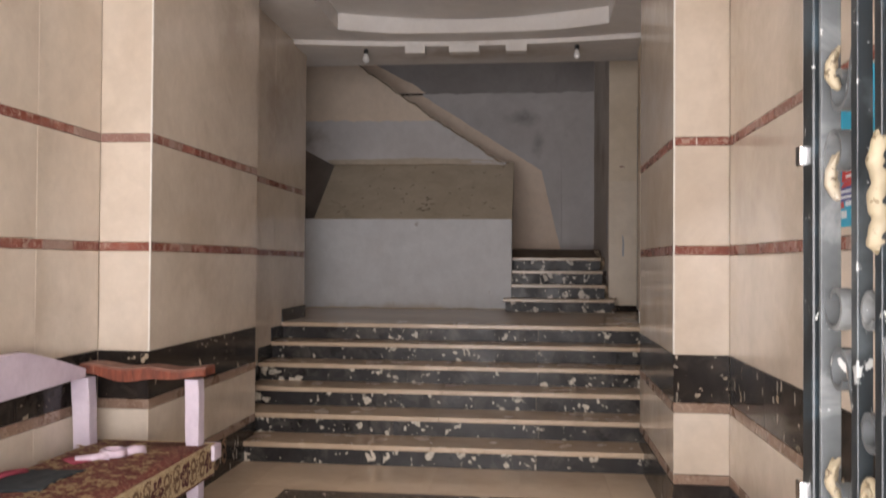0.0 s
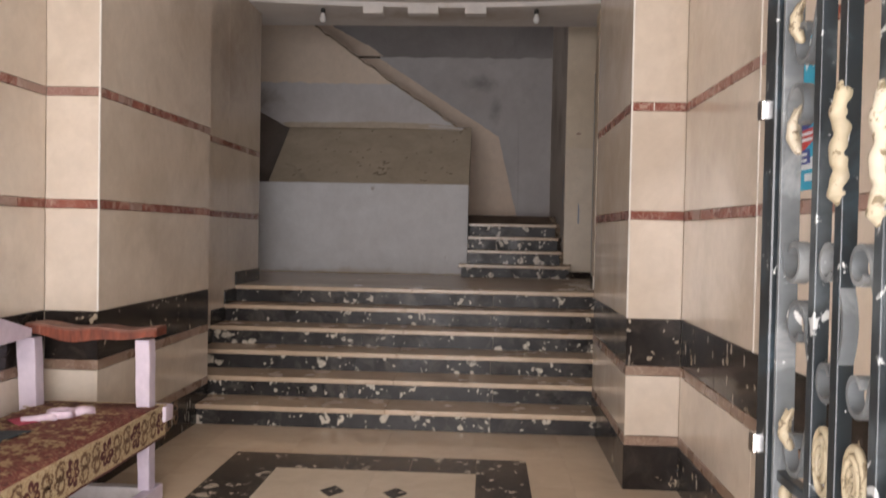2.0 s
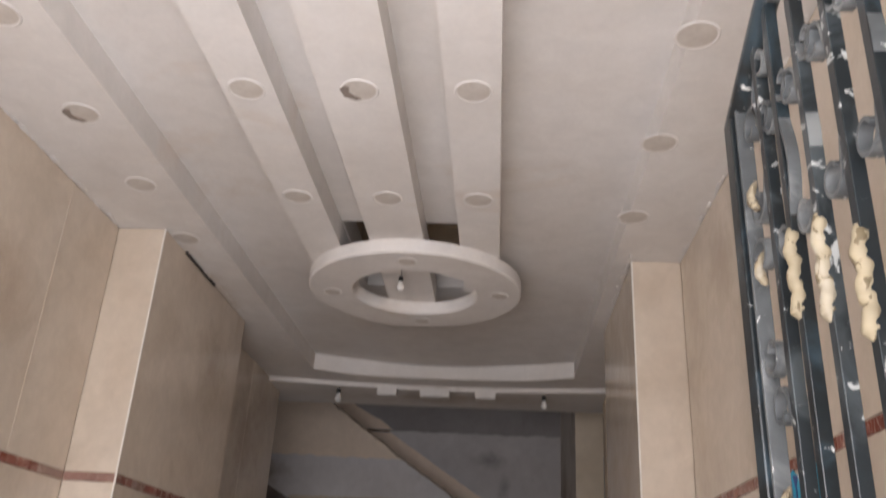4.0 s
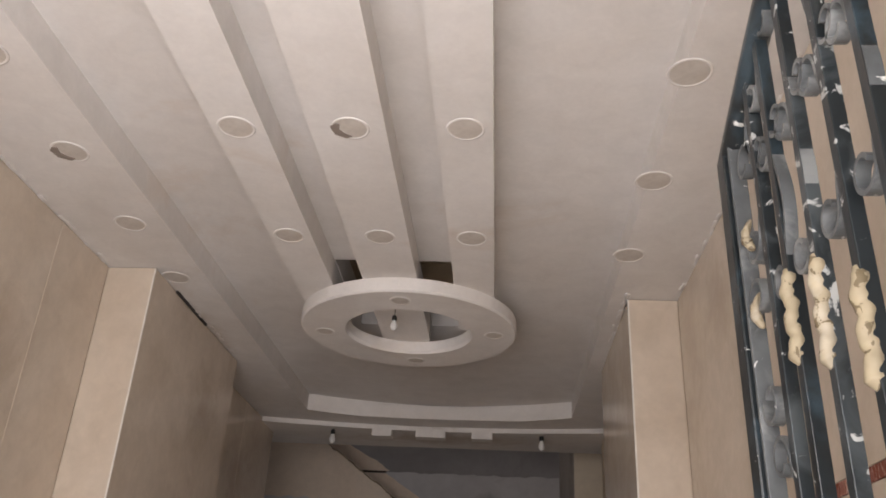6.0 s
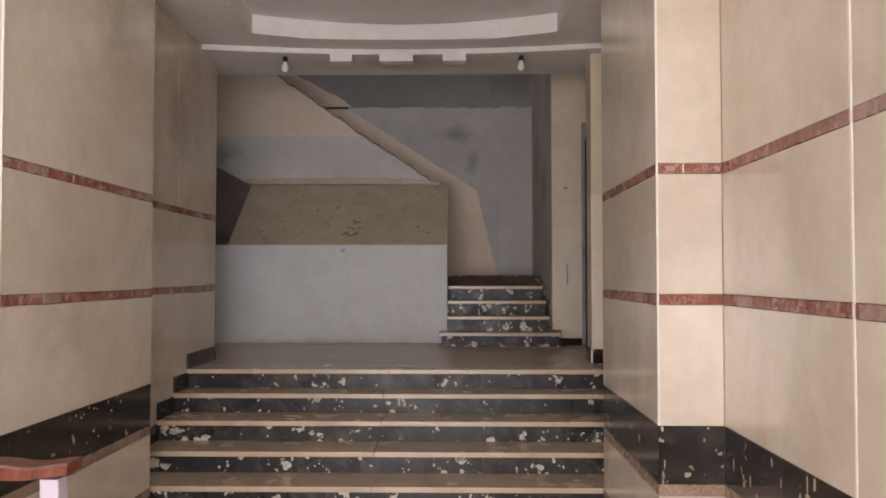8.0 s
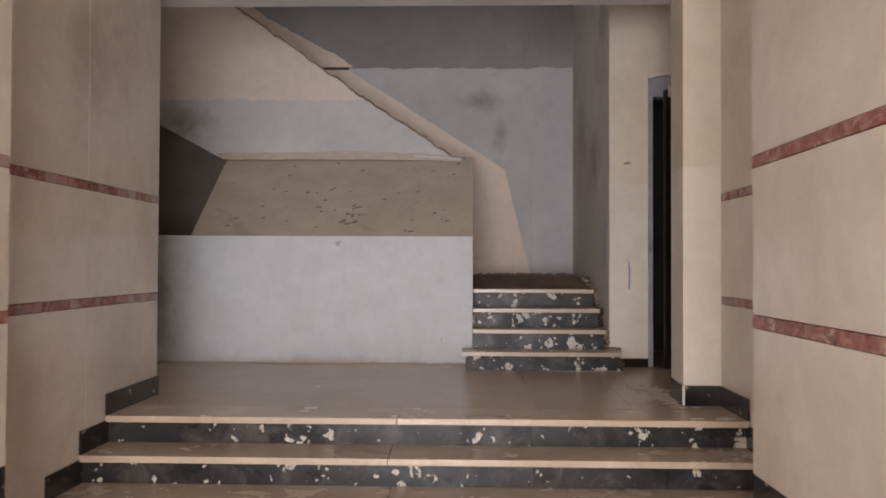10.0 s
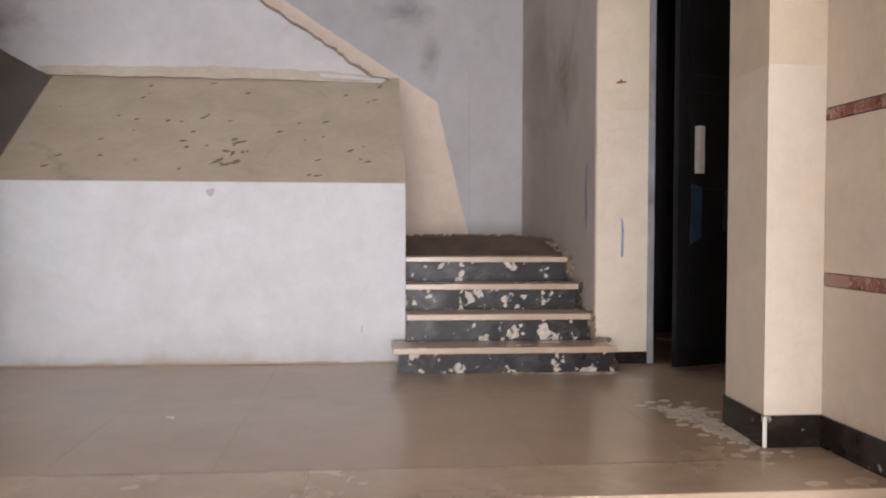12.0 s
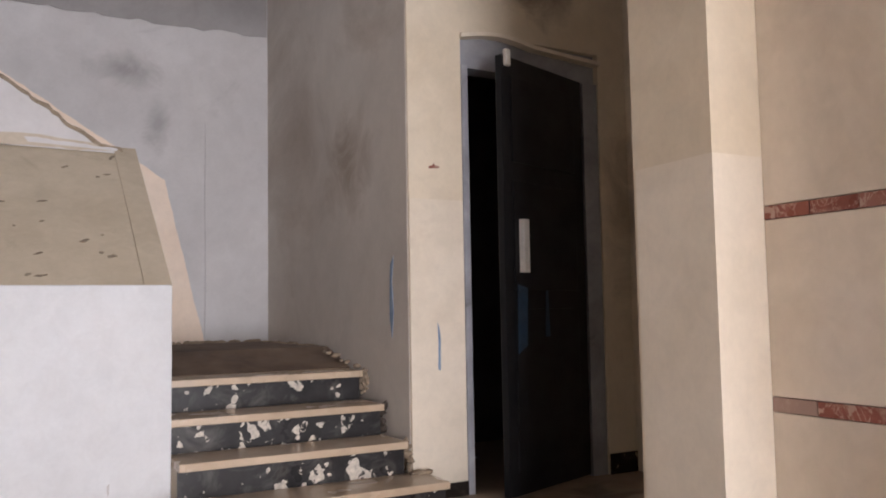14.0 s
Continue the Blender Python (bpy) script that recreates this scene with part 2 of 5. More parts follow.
STREET = cloudy("asphalt", (0.07, 0.065, 0.06), (0.045, 0.042, 0.04), 2, 0.9, 120, 0.4)
FACADE = cloudy("street_facade_plaster", (0.5, 0.45, 0.38), (0.42, 0.37, 0.3), 0.6, 0.9)


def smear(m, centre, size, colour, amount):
    """A patch of its own at one spot of a surface: grime, plain darkening, one painted shadow."""
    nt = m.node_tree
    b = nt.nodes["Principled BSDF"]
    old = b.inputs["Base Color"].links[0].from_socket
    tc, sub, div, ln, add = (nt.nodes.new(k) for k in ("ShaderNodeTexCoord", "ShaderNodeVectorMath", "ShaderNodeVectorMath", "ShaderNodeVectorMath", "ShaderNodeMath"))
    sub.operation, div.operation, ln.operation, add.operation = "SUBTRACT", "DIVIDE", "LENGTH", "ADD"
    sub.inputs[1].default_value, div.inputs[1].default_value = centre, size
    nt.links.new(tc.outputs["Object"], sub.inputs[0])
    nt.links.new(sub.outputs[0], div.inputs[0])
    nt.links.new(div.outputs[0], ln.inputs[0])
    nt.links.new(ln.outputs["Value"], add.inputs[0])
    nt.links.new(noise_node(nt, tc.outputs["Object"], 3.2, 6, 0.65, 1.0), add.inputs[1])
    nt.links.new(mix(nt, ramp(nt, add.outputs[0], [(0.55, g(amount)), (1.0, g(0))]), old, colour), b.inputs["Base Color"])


smear(GREY, (-0.95, 6.6, 3.65), (0.55, 1, 0.30), (0.27, 0.255, 0.25), 0.85)
smear(GREY, (-0.70, 6.6, 3.25), (0.20, 1, 0.45), (0.30, 0.285, 0.28), 0.75)
smear(FLIGHT, (-4.0, 5.39, 3.2), (0.75, 0.5, 0.5), (0.30, 0.26, 0.23), 0.8)
smear(SMUDGE, (0.13, 5.0, 2.75), (1, 0.75, 0.75), (0.30, 0.23, 0.17), 0.75)
smear(SMUDGE, (0.13, 4.5, 3.9), (1, 0.6, 0.7), (0.33, 0.28, 0.24), 0.7)
# darker above the door, in the alcove corner and on the floor before it
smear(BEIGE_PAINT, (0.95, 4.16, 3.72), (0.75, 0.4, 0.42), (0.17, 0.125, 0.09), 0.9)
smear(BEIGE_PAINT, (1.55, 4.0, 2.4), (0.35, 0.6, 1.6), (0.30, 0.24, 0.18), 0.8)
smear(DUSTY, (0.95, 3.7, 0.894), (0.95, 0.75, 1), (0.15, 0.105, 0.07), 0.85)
# shadow cast by the left wall's end, painted onto the white low wall
smear(WHITE, (-3.95, 4.3, 1.4), (0.66, 1, 1.3), (0.38, 0.335, 0.29), 0.9)
# darker along the foot of the low wall
smear(WHITE, (-2.4, 4.3, 0.90), (2.2, 1, 0.14), (0.50, 0.44, 0.38), 0.7)
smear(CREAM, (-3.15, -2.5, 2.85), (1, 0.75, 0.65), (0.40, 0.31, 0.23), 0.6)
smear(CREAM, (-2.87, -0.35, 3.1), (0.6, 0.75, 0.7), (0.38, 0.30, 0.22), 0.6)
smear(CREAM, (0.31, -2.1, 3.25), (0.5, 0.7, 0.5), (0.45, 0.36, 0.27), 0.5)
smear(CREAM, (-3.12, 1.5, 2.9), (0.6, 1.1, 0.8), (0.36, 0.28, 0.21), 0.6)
# darker ceiling beside the left pillar and along the landing edge
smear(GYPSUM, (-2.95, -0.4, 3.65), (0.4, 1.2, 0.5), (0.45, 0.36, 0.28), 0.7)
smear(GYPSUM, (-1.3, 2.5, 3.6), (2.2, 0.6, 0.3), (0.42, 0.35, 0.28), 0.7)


# ---- mesh helpers ----
def mesh(name, bm, mat, parent=None, label="", smooth=False):
    me = bpy.data.meshes.new(name)
    bmesh.ops.recalc_face_normals(bm, faces=bm.faces)
    bm.to_mesh(me)
    bm.free()
    if smooth:
        for p in me.polygons:
            p.use_smooth = True
    me.materials.append(mat)
    ob = new(name, me)
    if parent is not None:
        ob.parent = parent
    if label:
        tagged(ob, label)
    return ob


def part(name, bm, mat, parent, label="", smooth=False):
    return mesh(name, bm, mat, parent, label, smooth)


def box(bm, x0, x1, y0, y1, z0, z1, bevel=0.0, m=None):
    """A box, with its edges rounded off on request."""
    r = bmesh.ops.create_cube(bm, size=1)
    vs = r["verts"]
    for v in vs:
        v.co = Vector(((x0 + x1) / 2 + v.co.x * (x1 - x0), (y0 + y1) / 2 + v.co.y * (y1 - y0), (z0 + z1) / 2 + v.co.z * (z1 - z0)))
    if m is not None:
        bmesh.ops.transform(bm, matrix=m, verts=vs)
    if bevel:
        es = list({e for v in vs for e in v.link_edges})
        bmesh.ops.bevel(bm, geom=es, offset=bevel, segments=2, profile=0.6, affect="EDGES")
    return bm


def boxed(*a, **k):
    return box(bmesh.new(), *a, **k)


def prism(bm, pts, axis, a, b):
    """A flat outline swept from a to b along an axis: pts are (x, z) for axis y, (x, y) for axis z, (y, z) for axis x."""
    def at(p, d):
        return {"y": (p[0], d, p[1]), "z": (p[0], p[1], d), "x": (d, p[0], p[1])}[axis]
    lo, hi = [bm.verts.new(at(p, a)) for p in pts], [bm.verts.new(at(p, b)) for p in pts]
    bm.faces.new(lo)
    bm.faces.new(hi)
    for i in range(len(pts)):
        j = (i + 1) % len(pts)
        bm.faces.new((lo[i], lo[j], hi[j], hi[i]))
    return bm


def slab(name, mat, parent, o, u, n, u0, u1, z0, z1, t0, t1, cut=0.002):
    """A stone slab on a wall face: o a point of the face, u along it, n out of it, from depth t0 to t1, its front edges eased."""
    o, u, n, z = Vector(o), Vector(u), Vector(n), Vector((0, 0, 1))
    bm = bmesh.new()
    rings = []
    for t, c in ((t0, 0), (t1 - cut, 0), (t1, cut)):
        rings.append([bm.verts.new(o + u * a + z * h + n * t) for a, h in ((u0 + c, z0 + c), (u1 - c, z0 + c), (u1 - c, z1 - c), (u0 + c, z1 - c))])
    bm.faces.new(rings[0])
    bm.faces.new(rings[2])
    for r, s in zip(rings, rings[1:]):
        for i in range(4):
            bm.faces.new((r[i], r[(i + 1) % 4], s[(i + 1) % 4], s[i]))
    return mesh(name, bm, mat, parent)


def tube(bm, pts, r, sides=8, taper=None):
    """A round bar along a line of points."""
    pts = [Vector(p) for p in pts]
    rings = []
    up = Vector((0.31, 0.17, 0.93))
    for i, p in enumerate(pts):
        d = (pts[min(i + 1, len(pts) - 1)] - pts[max(i - 1, 0)]).normalized()
        if abs(d.dot(up)) > 0.97:
            up = Vector((0.9, 0.3, 0.1))
        a = d.cross(up).normalized()
        b = d.cross(a)
        k = r if taper is None else taper[i]
        rings.append([bm.verts.new(p + a * k * math.cos(2 * math.pi * j / sides) + b * k * math.sin(2 * math.pi * j / sides)) for j in range(sides)])
    for s, t in zip(rings, rings[1:]):
        for j in range(sides):
            bm.faces.new((s[j], s[(j + 1) % sides], t[(j + 1) % sides], t[j]))
    bm.faces.new(rings[0])
    bm.faces.new(rings[-1])
    return bm


def turned(bm, profile, centre, sides=20):
    """A turned body round an upright axis: profile of (radius, height)."""
    c = Vector(centre)
    rings = [[bm.verts.new(c + Vector((r * math.cos(2 * math.pi * j / sides), r * math.sin(2 * math.pi * j / sides), h))) for j in range(sides)] for r, h in profile]
    for s, t in zip(rings, rings[1:]):
        for j in range(sides):
            bm.faces.new((s[j], s[(j + 1) % sides], t[(j + 1) % sides], t[j]))
    bm.faces.new(rings[0])
    bm.faces.new(rings[-1])
    return bm


def structure(ob, label, category):
    return tagged(ob, label, category, "", "structure")


def ragged(line, amp, step, seed):
    """A broken line: points every step along a polyline, thrown off it by a little noise."""
    out = []
    for (a, b), (c, d) in zip(line, line[1:]):
        n = max(1, int(math.hypot(c - a, d - b) / step))
        for i in range(n):
            f = i / n
            x, z = a + (c - a) * f, b + (d - b) * f
            w = amp * (noise.noise(Vector((x * 9, z * 9, seed))) + 0.6 * noise.noise(Vector((x * 41, z * 41, seed))))
            out.append((x + w * 0.5, z + w))
    return out + [line[-1]]


# ---- plan ----
XL, XR = -3.17, 0.307          # hall side walls
PL, PR = -2.873, 0.007         # inner faces of the pillars
PLY, PRY = -1.505, -1.180      # front faces of the pillars
PEND = 0.27                    # where the pillars end
RL, RR = -3.117, 0.480         # walls beside the stairs
LZ = 0.894                     # landing level
RISE, TREADS = 0.149, (0.0, 0.34, 0.69, 1.035, 1.385, 1.70)
CZ = 3.645                     # lower ceiling
FRONT = -5.45

# ---- floors ----
ground = mesh("ground", boxed(-60, 60, -80, FRONT - 0.2, -0.30, -0.02), STREET)
structure(ground, "dusty grey asphalt street outside the doorway", "street")
facade = mesh("facade_opposite", boxed(-30, 30, -20, -16, -0.02, 14), FACADE)
structure(facade, "plain sunlit plastered building across the street", "building")
floor = mesh("floor", boxed(XL - 0.3, XR + 0.3, FRONT - 0.25, 0.05, -0.15, 0), FLOOR)
structure(floor, "polished cream marble lobby floor", "floor")
landing = mesh("landing_floor", boxed(-5.3, 1.75, 1.76, 6.7, LZ - 0.2, LZ), DUSTY)
structure(landing, "dusty polished cream marble landing floor", "floor")

# ---- wall cores ----
def core(name, b, mat, label):
    return structure(mesh(name, boxed(*b), mat), label, "wall")

T = 0.022
w_left = core("wall_left", (XL - 0.3, XL - T, FRONT, PEND - 0.02, 0, CZ + 0.3), BEIGE_PAINT, "lobby wall clad in cream marble with red bands")
w_right = core("wall_right", (XR + T, XR + 0.3, FRONT, PEND - 0.02, 0, CZ + 0.3), BEIGE_PAINT, "lobby wall clad in cream marble with red bands")
p_left = core("pillar_left", (XL - T, PL - T, PLY + T, PEND - T, 0, CZ + 0.002), BEIGE_PAINT, "square pillar clad in cream marble slabs")
p_right = core("pillar_right", (PR + T, XR + T, PRY + T, PEND - T, 0, CZ + 0.002), BEIGE_PAINT, "square pillar clad in cream marble slabs")
r_left = core("wall_stair_left", (XL - 0.3, RL - T, PEND - 0.02, 2.49, 0, CZ + 0.3), BEIGE_PAINT, "cream marble clad wall beside the lobby stairs")
r_right = core("wall_stair_right", (RR + T, RR + 0.3, PEND - 0.02, 2.22, 0, CZ + 0.3), BEIGE_PAINT, "cream marble clad wall beside the lobby stairs")
front = bmesh.new()
box(front, XL - 0.3, -2.75, FRONT - 0.25, FRONT, 0, CZ + 0.3)
box(front, -0.2, XR + 0.3, FRONT - 0.25, FRONT, 0, CZ + 0.3)
box(front, -2.75, -0.2, FRONT - 0.25, FRONT, 3.2, CZ + 0.3)
structure(mesh("wall_front", front, BEIGE_PAINT), "plain front wall round the open street doorway", "wall")

COURSES = [("base", BLACK, 0.0, 0.25, 0.45), ("brown", BROWN, 0.25, 0.305, 0.45), ("slab", CREAM, 0.305, 0.645, 1.1), ("brown", BROWN, 0.645, 0.70, 0.4),
           ("black", BLACK, 0.70, 0.963, 0.7), ("slab", CREAM, 0.963, 1.517, 1.26), ("red", RED, 1.517, 1.566, 0.24), ("slab", CREAM, 1.566, 2.123, 1.26),
           ("red", RED, 2.123, 2.17, 0.24), ("slab", CREAM, 2.17, CZ - 0.004, 1.26)]
NAMES = {"base": "skirting_slab", "brown": "brown_strip", "slab": "marble_slab", "black": "black_slab", "red": "red_strip"}
rng = random.Random(4)


def clad(parent, o, u, n, length, courses, joints=(), zmin=0.0):
    """Stone courses on a wall face; slabs break at the joints, strips into short lengths."""
    for key, mat, z0, z1, w in courses:
        if z1 <= zmin:
            continue
        z0 = max(z0, zmin)
        cuts = [0.0]
        if key == "slab":
            cuts += [j for j in joints if 0.02 < j < length - 0.02]
        else:
            while cuts[-1] + w * 1.3 < length:
                cuts.append(cuts[-1] + w * rng.uniform(0.7, 1.15))
        cuts.append(length)
        out = {"base": 0.004, "red": 0.001, "brown": 0.002, "black": 0.0, "slab": 0.0}[key]
        for a, b in zip(cuts, cuts[1:]):
            slab(NAMES[key], mat, parent, o, u, n, a + 0.001, b - 0.001, z0 + 0.0012, z1 - 0.0012, -T, out + rng.uniform(-0.0006, 0.0006))


X, Y = Vector((1, 0, 0)), Vector((0, 1, 0))
clad(w_left, (XL, PLY, 0), -Y, X, PLY - FRONT, COURSES, (0.59, 1.75, 2.9))
clad(w_right, (XR, PRY, 0), -Y, -X, PRY - FRONT, COURSES, (1.26, 2.5, 3.4))
clad(p_left, (XL, PLY, 0), X, -Y, PL - XL, COURSES)
clad(p_left, (PL, PLY, 0), Y, X, PEND - PLY, COURSES)
clad(p_right, (PR, PRY, 0), X, -Y, XR - PR, COURSES)
clad(p_right, (PR, PRY, 0), Y, -X, PEND - PRY, COURSES)
UPPER = [c for c in COURSES if c[2] >= 0.96]
UPPER = [(k, m, a + (0.025 if 2 < a < 2.2 else 0), b + (0.025 if 2 < b < 2.2 else 0), w) for k, m, a, b, w in UPPER]
UPPER[0] = ("slab", CREAM, 0.30, 1.517, 1.2)
clad(r_left, (RL, PEND, 0), Y, X, 2.49 - PEND, UPPER, (1.2,), 0.3)
clad(r_right, (RR, PEND, 0), Y, -X, 2.22 - PEND, UPPER, (1.2,), 0.3)
for pil, x, y in ((p_left, PL, PLY), (p_right, PR, PRY)):
    part("corner_joint", boxed(x - 0.005, x + 0.005, y - 0.005, y + 0.005, 0.966, CZ - 0.006, bevel=0.002), GROUT, pil, "pale grouted corner")
part("strip_joint", boxed(PR + 0.118, PR + 0.124, PRY - 0.0025, PRY + 0.001, 2.124, 2.169), GROUT, p_right, "white grouted joint")
joint = part("joint_strip", boxed(XR - 0.0035, XR + 0.001, -2.446, -2.434, 0.965, CZ - 0.005), GROUT, w_right, "white grouted joint")

# ---- lobby stairs ----
stairs = bmesh.new()
for i, y in enumerate(TREADS[:-1]):
    xa, xb = (PL, PR) if i == 0 else (RL, RR)
    box(stairs, xa, xb, y + 0.05, TREADS[i + 1] + 0.06, 0 if i == 0 else RISE * i - 0.02, RISE * (i + 1) - 0.036)
stairs = structure(mesh("lobby_stairs", stairs, CONCRETE), "six cream marble steps with blotched black risers", "stairs")
for i, y in enumerate(TREADS):
    xa, xb = (PL + 0.002, PR - 0.002) if i == 0 else (RL + 0.002, RR - 0.002)
    top = RISE * (i + 1)
    back = TREADS[i + 1] + 0.05 if i < 5 else 2.05
    mid = -1.49 + 0.02 * (i % 2)
    for a, b in ((xa, mid - 0.0008), (mid + 0.0008, xb)):
        part("tread", boxed(a, b, y, back, top - 0.036 if i < 5 else top - 0.034, top + (0.003 if i == 5 else 0), bevel=0.005), TREAD, stairs)
    n = 3
    cut = [xa, xa + (xb - xa) * 0.36, mid + 0.75, xb]
    for a, b in zip(cut, cut[1:]):
        part("riser", boxed(a + 0.001, b - 0.001, y + 0.03, y + 0.05, RISE * i, top - 0.037), RISER, stairs)

# stepped black skirting on the side walls of the stairs
for wall, x0, x1 in ((r_left, RL, RL + 0.012), (r_right, RR - 0.012, RR)):
    for i in range(1, 6):
        y0, y1 = TREADS[i] + 0.01, (TREADS[i + 1] + 0.01 if i < 5 else (2.49 if wall is r_left else 2.215))
        part("skirting_slab", boxed(x0, x1, y0, y1, RISE * i, RISE * (i + 1) + 0.125, bevel=0.002), BLACK, wall)

# ---- ceiling ----
ceil = bmesh.new()
ZI = 3.80
box(ceil, XL - 0.3, -2.60, FRONT, 1.9, CZ, ZI + 0.2)
box(ceil, -0.10, XR + 0.3, FRONT, 1.9, CZ, ZI + 0.2)
for b in ((-2.60, -1.815, FRONT, 2.4), (-1.07, -0.10, FRONT, 2.4), (-1.815, -1.07, FRONT, -1.34), (-1.815, -1.07, -0.22, 2.4)):
    box(ceil, b[0], b[1], b[2], b[3], ZI, ZI + 0.2)
ARC = [(-2.60 + 2.50 * i / 24, 1.70 + 0.30 * math.sin(math.pi * i / 24) ** 0.9) for i in range(25)]
prism(ceil, ARC + [(-0.10, 2.6), (-2.60, 2.6)], "z", CZ, ZI + 0.1)
ARC2 = [(-3.4 + 4.1 * i / 32, 1.97 + 0.25 * math.sin(math.pi * i / 32)) for i in range(33)]
prism(ceil, [(x, y - 0.3) for x, y in ARC2] + [(0.7, 2.7), (-3.4, 2.7)], "z", CZ + 0.001, CZ + 0.12)
prism(ceil, ARC2 + [(0.7, 2.95), (-3.4, 2.95)], "z", 3.60, CZ + 0.1)
box(ceil, -5.3, -3.4, 2.2, 2.95, 3.60, 3.9)
box(ceil, 0.7, 1.75, 2.2, 2.95, 3.60, 3.9)
RIBS = ((-2.055, -1.82), (-1.62, -1.285), (-1.065, -0.82))
for a, b in RIBS:
    box(ceil, a, b, FRONT, -0.26 if a == -1.62 else -0.55, CZ, ZI + 0.01)
    box(ceil, a + 0.02, b - 0.02, 2.17, 2.30, 3.53, 3.61)
ceiling = structure(mesh("ceiling", ceil, GYPSUM), "stained white gypsum ceiling with three long ribs", "ceiling")
cavity = bmesh.new()
for b in ((-1.90, -1.815, -1.8, -0.15, 4.0, 4.3), (-1.07, -0.98, -1.8, -0.15, 4.0, 4.3), (-1.9, -0.98, -1.8, -1.34, 4.0, 4.3), (-1.9, -0.98, -0.22, -0.15, 4.0, 4.3), (-1.9, -0.98, -1.8, -0.15, 4.3, 4.4)):
    box(cavity, *b)
structure(mesh("ceiling_cavity", cavity, CONCRETE), "raw concrete cavity above the gypsum ring", "ceiling")
ring = bmesh.new()
RC = (-1.395, -0.71)
prof = [(0.43, 3.555), (0.715, 3.555), (0.725, 3.565), (0.725, 3.644), (0.42, 3.644), (0.42, 3.575)]
rings = [[ring.verts.new((RC[0] + r * math.cos(2 * math.pi * j / 64), RC[1] + r * math.sin(2 * math.pi * j / 64), z)) for r, z in prof] for j in range(64)]
for j in range(64):
    a, b = rings[j], rings[(j + 1) % 64]
    for k in range(6):
        ring.faces.new((a[k], a[(k + 1) % 6], b[(k + 1) % 6], b[k]))
ring = mesh("ceiling_ring", ring, GYPSUM)
tagged(ring, "round white gypsum ring hung under the ceiling ribs", "ceiling ring")

# ---- stairwell behind the landing ----
core("wall_back", (-5.3, 1.75, 6.6, 6.8, 0.6, 6.2), GREY, "grey stained plaster back wall of the stairwell")
core("wall_well_left", (-5.5, -5.3, 2.2, 6.8, 0.6, 6.2), GREY, "plain grey plaster wall closing the stairwell")
core("wall_landing_left", (-5.3, XL - 0.25, 2.2, 2.4, 0.6, 3.7), GREY, "plain plaster wall of the landing")
core("wall_alcove_right", (1.62, 1.8, 2.2, 4.3, 0.6, 6.2), BEIGE_PAINT, "dim beige wall of the door alcove")
core("wall_alcove_front", (RR + 0.3, 1.75, 2.2, 2.4, 0.6, 3.7), BEIGE_PAINT, "dim beige wall of the door alcove")
core("wall_well_front", (-5.3, 1.75, 2.75, 2.95, 3.75, 6.2), GREY, "plain plaster wall above the landing")
well_top = bmesh.new()
for b in ((-5.5, -2.85, 2.75, 6.8), (-0.35, 1.85, 2.75, 6.8), (-2.85, -0.35, 2.75, 3.75), (-2.85, -0.35, 5.45, 6.8)):
    box(well_top, b[0], b[1], b[2], b[3], 6.2, 6.4)
# added shaft walls, out of view, that block the sun from the opening
for b in ((-2.95, -2.85, 3.65, 5.55), (-0.35, -0.25, 3.65, 5.55), (-2.85, -0.35, 3.65, 3.75), (-2.85, -0.35, 5.45, 5.55)):
    box(well_top, b[0], b[1], b[2], b[3], 6.4, 9.2)
structure(mesh("ceiling_stairwell", well_top, GREY), "unseen stairwell ceiling with an added shaft that keeps the sun off", "ceiling")
core("wall_stair_side", (0.13, 0.455, 4.16, 6.6, 0.6, 6.2), BEIGE_PAINT, "cream and grey plaster wall beside the upper steps")
dw = bmesh.new()
box(dw, 1.41, 1.75, 4.16, 4.36, 0.6, 6.2)
box(dw, 0.455, 1.41, 4.16, 4.36, 3.38, 6.2)
structure(mesh("wall_door", dw, BEIGE_PAINT), "cream plaster wall round the iron door", "wall")
column = structure(mesh("landing_column", prism(bmesh.new(), [(0.250, 2.22), (RR + 0.3, 2.22), (RR + 0.3, 2.615), (0.272, 2.615)], "z", 0.6, 3.62), BEIGE_PAINT), "cream painted square column on the landing", "column")

low = bmesh.new()
box(low, -5.3, -1.03, 4.297, 4.45, 0.8, 2.005, bevel=0.008)
base = bmesh.new()
for i in range(56):
    x = -5.2 + 4.13 * i / 56
    box(base, x, x + 0.08, 4.284 + 0.006 * noise.noise(Vector((i * 0.7, 0, 0))), 4.30, LZ - 0.01, LZ + 0.012 + 0.012 * noise.noise(Vector((i * 0.4, 2, 0))))
low = structure(mesh("low_wall", low, WHITE), "low white painted wall under the stair slope", "wall")
part("mortar_line", base, CONCRETE, low, "rough mortar line along the floor")
for x, z, w in ((-2.21, 1.955, 0.024), (-1.3, 1.12, 0.005)):
    part("drip", prism(bmesh.new(), [(x - w, z), (x + w, z + 0.01), (x + w * 0.8, z - 0.03), (x, z - 0.045), (x - w * 0.9, z - 0.025)], "y", 4.2955, 4.299), GREY, low, "grey damp spot")
slope = mesh("stair_slope", prism(bmesh.new(), [(4.31, 1.99), (5.42, 2.82), (5.42, 2.6), (4.45, 1.8)], "x", -3.52, -1.03), CONCRETE)
structure(slope, "raw beige plastered slope above the low wall", "slope")
well = prism(bmesh.new(), [(-1.03, 2.80), (-1.20, 2.83), (-2.18, 3.465), (-4.75, 3.465), (-3.6, 2.84)], "y", 5.39, 5.5)
structure(mesh("flight_wall_lower", well, FLIGHT), "grey painted side wall of the upper stair flight", "wall")
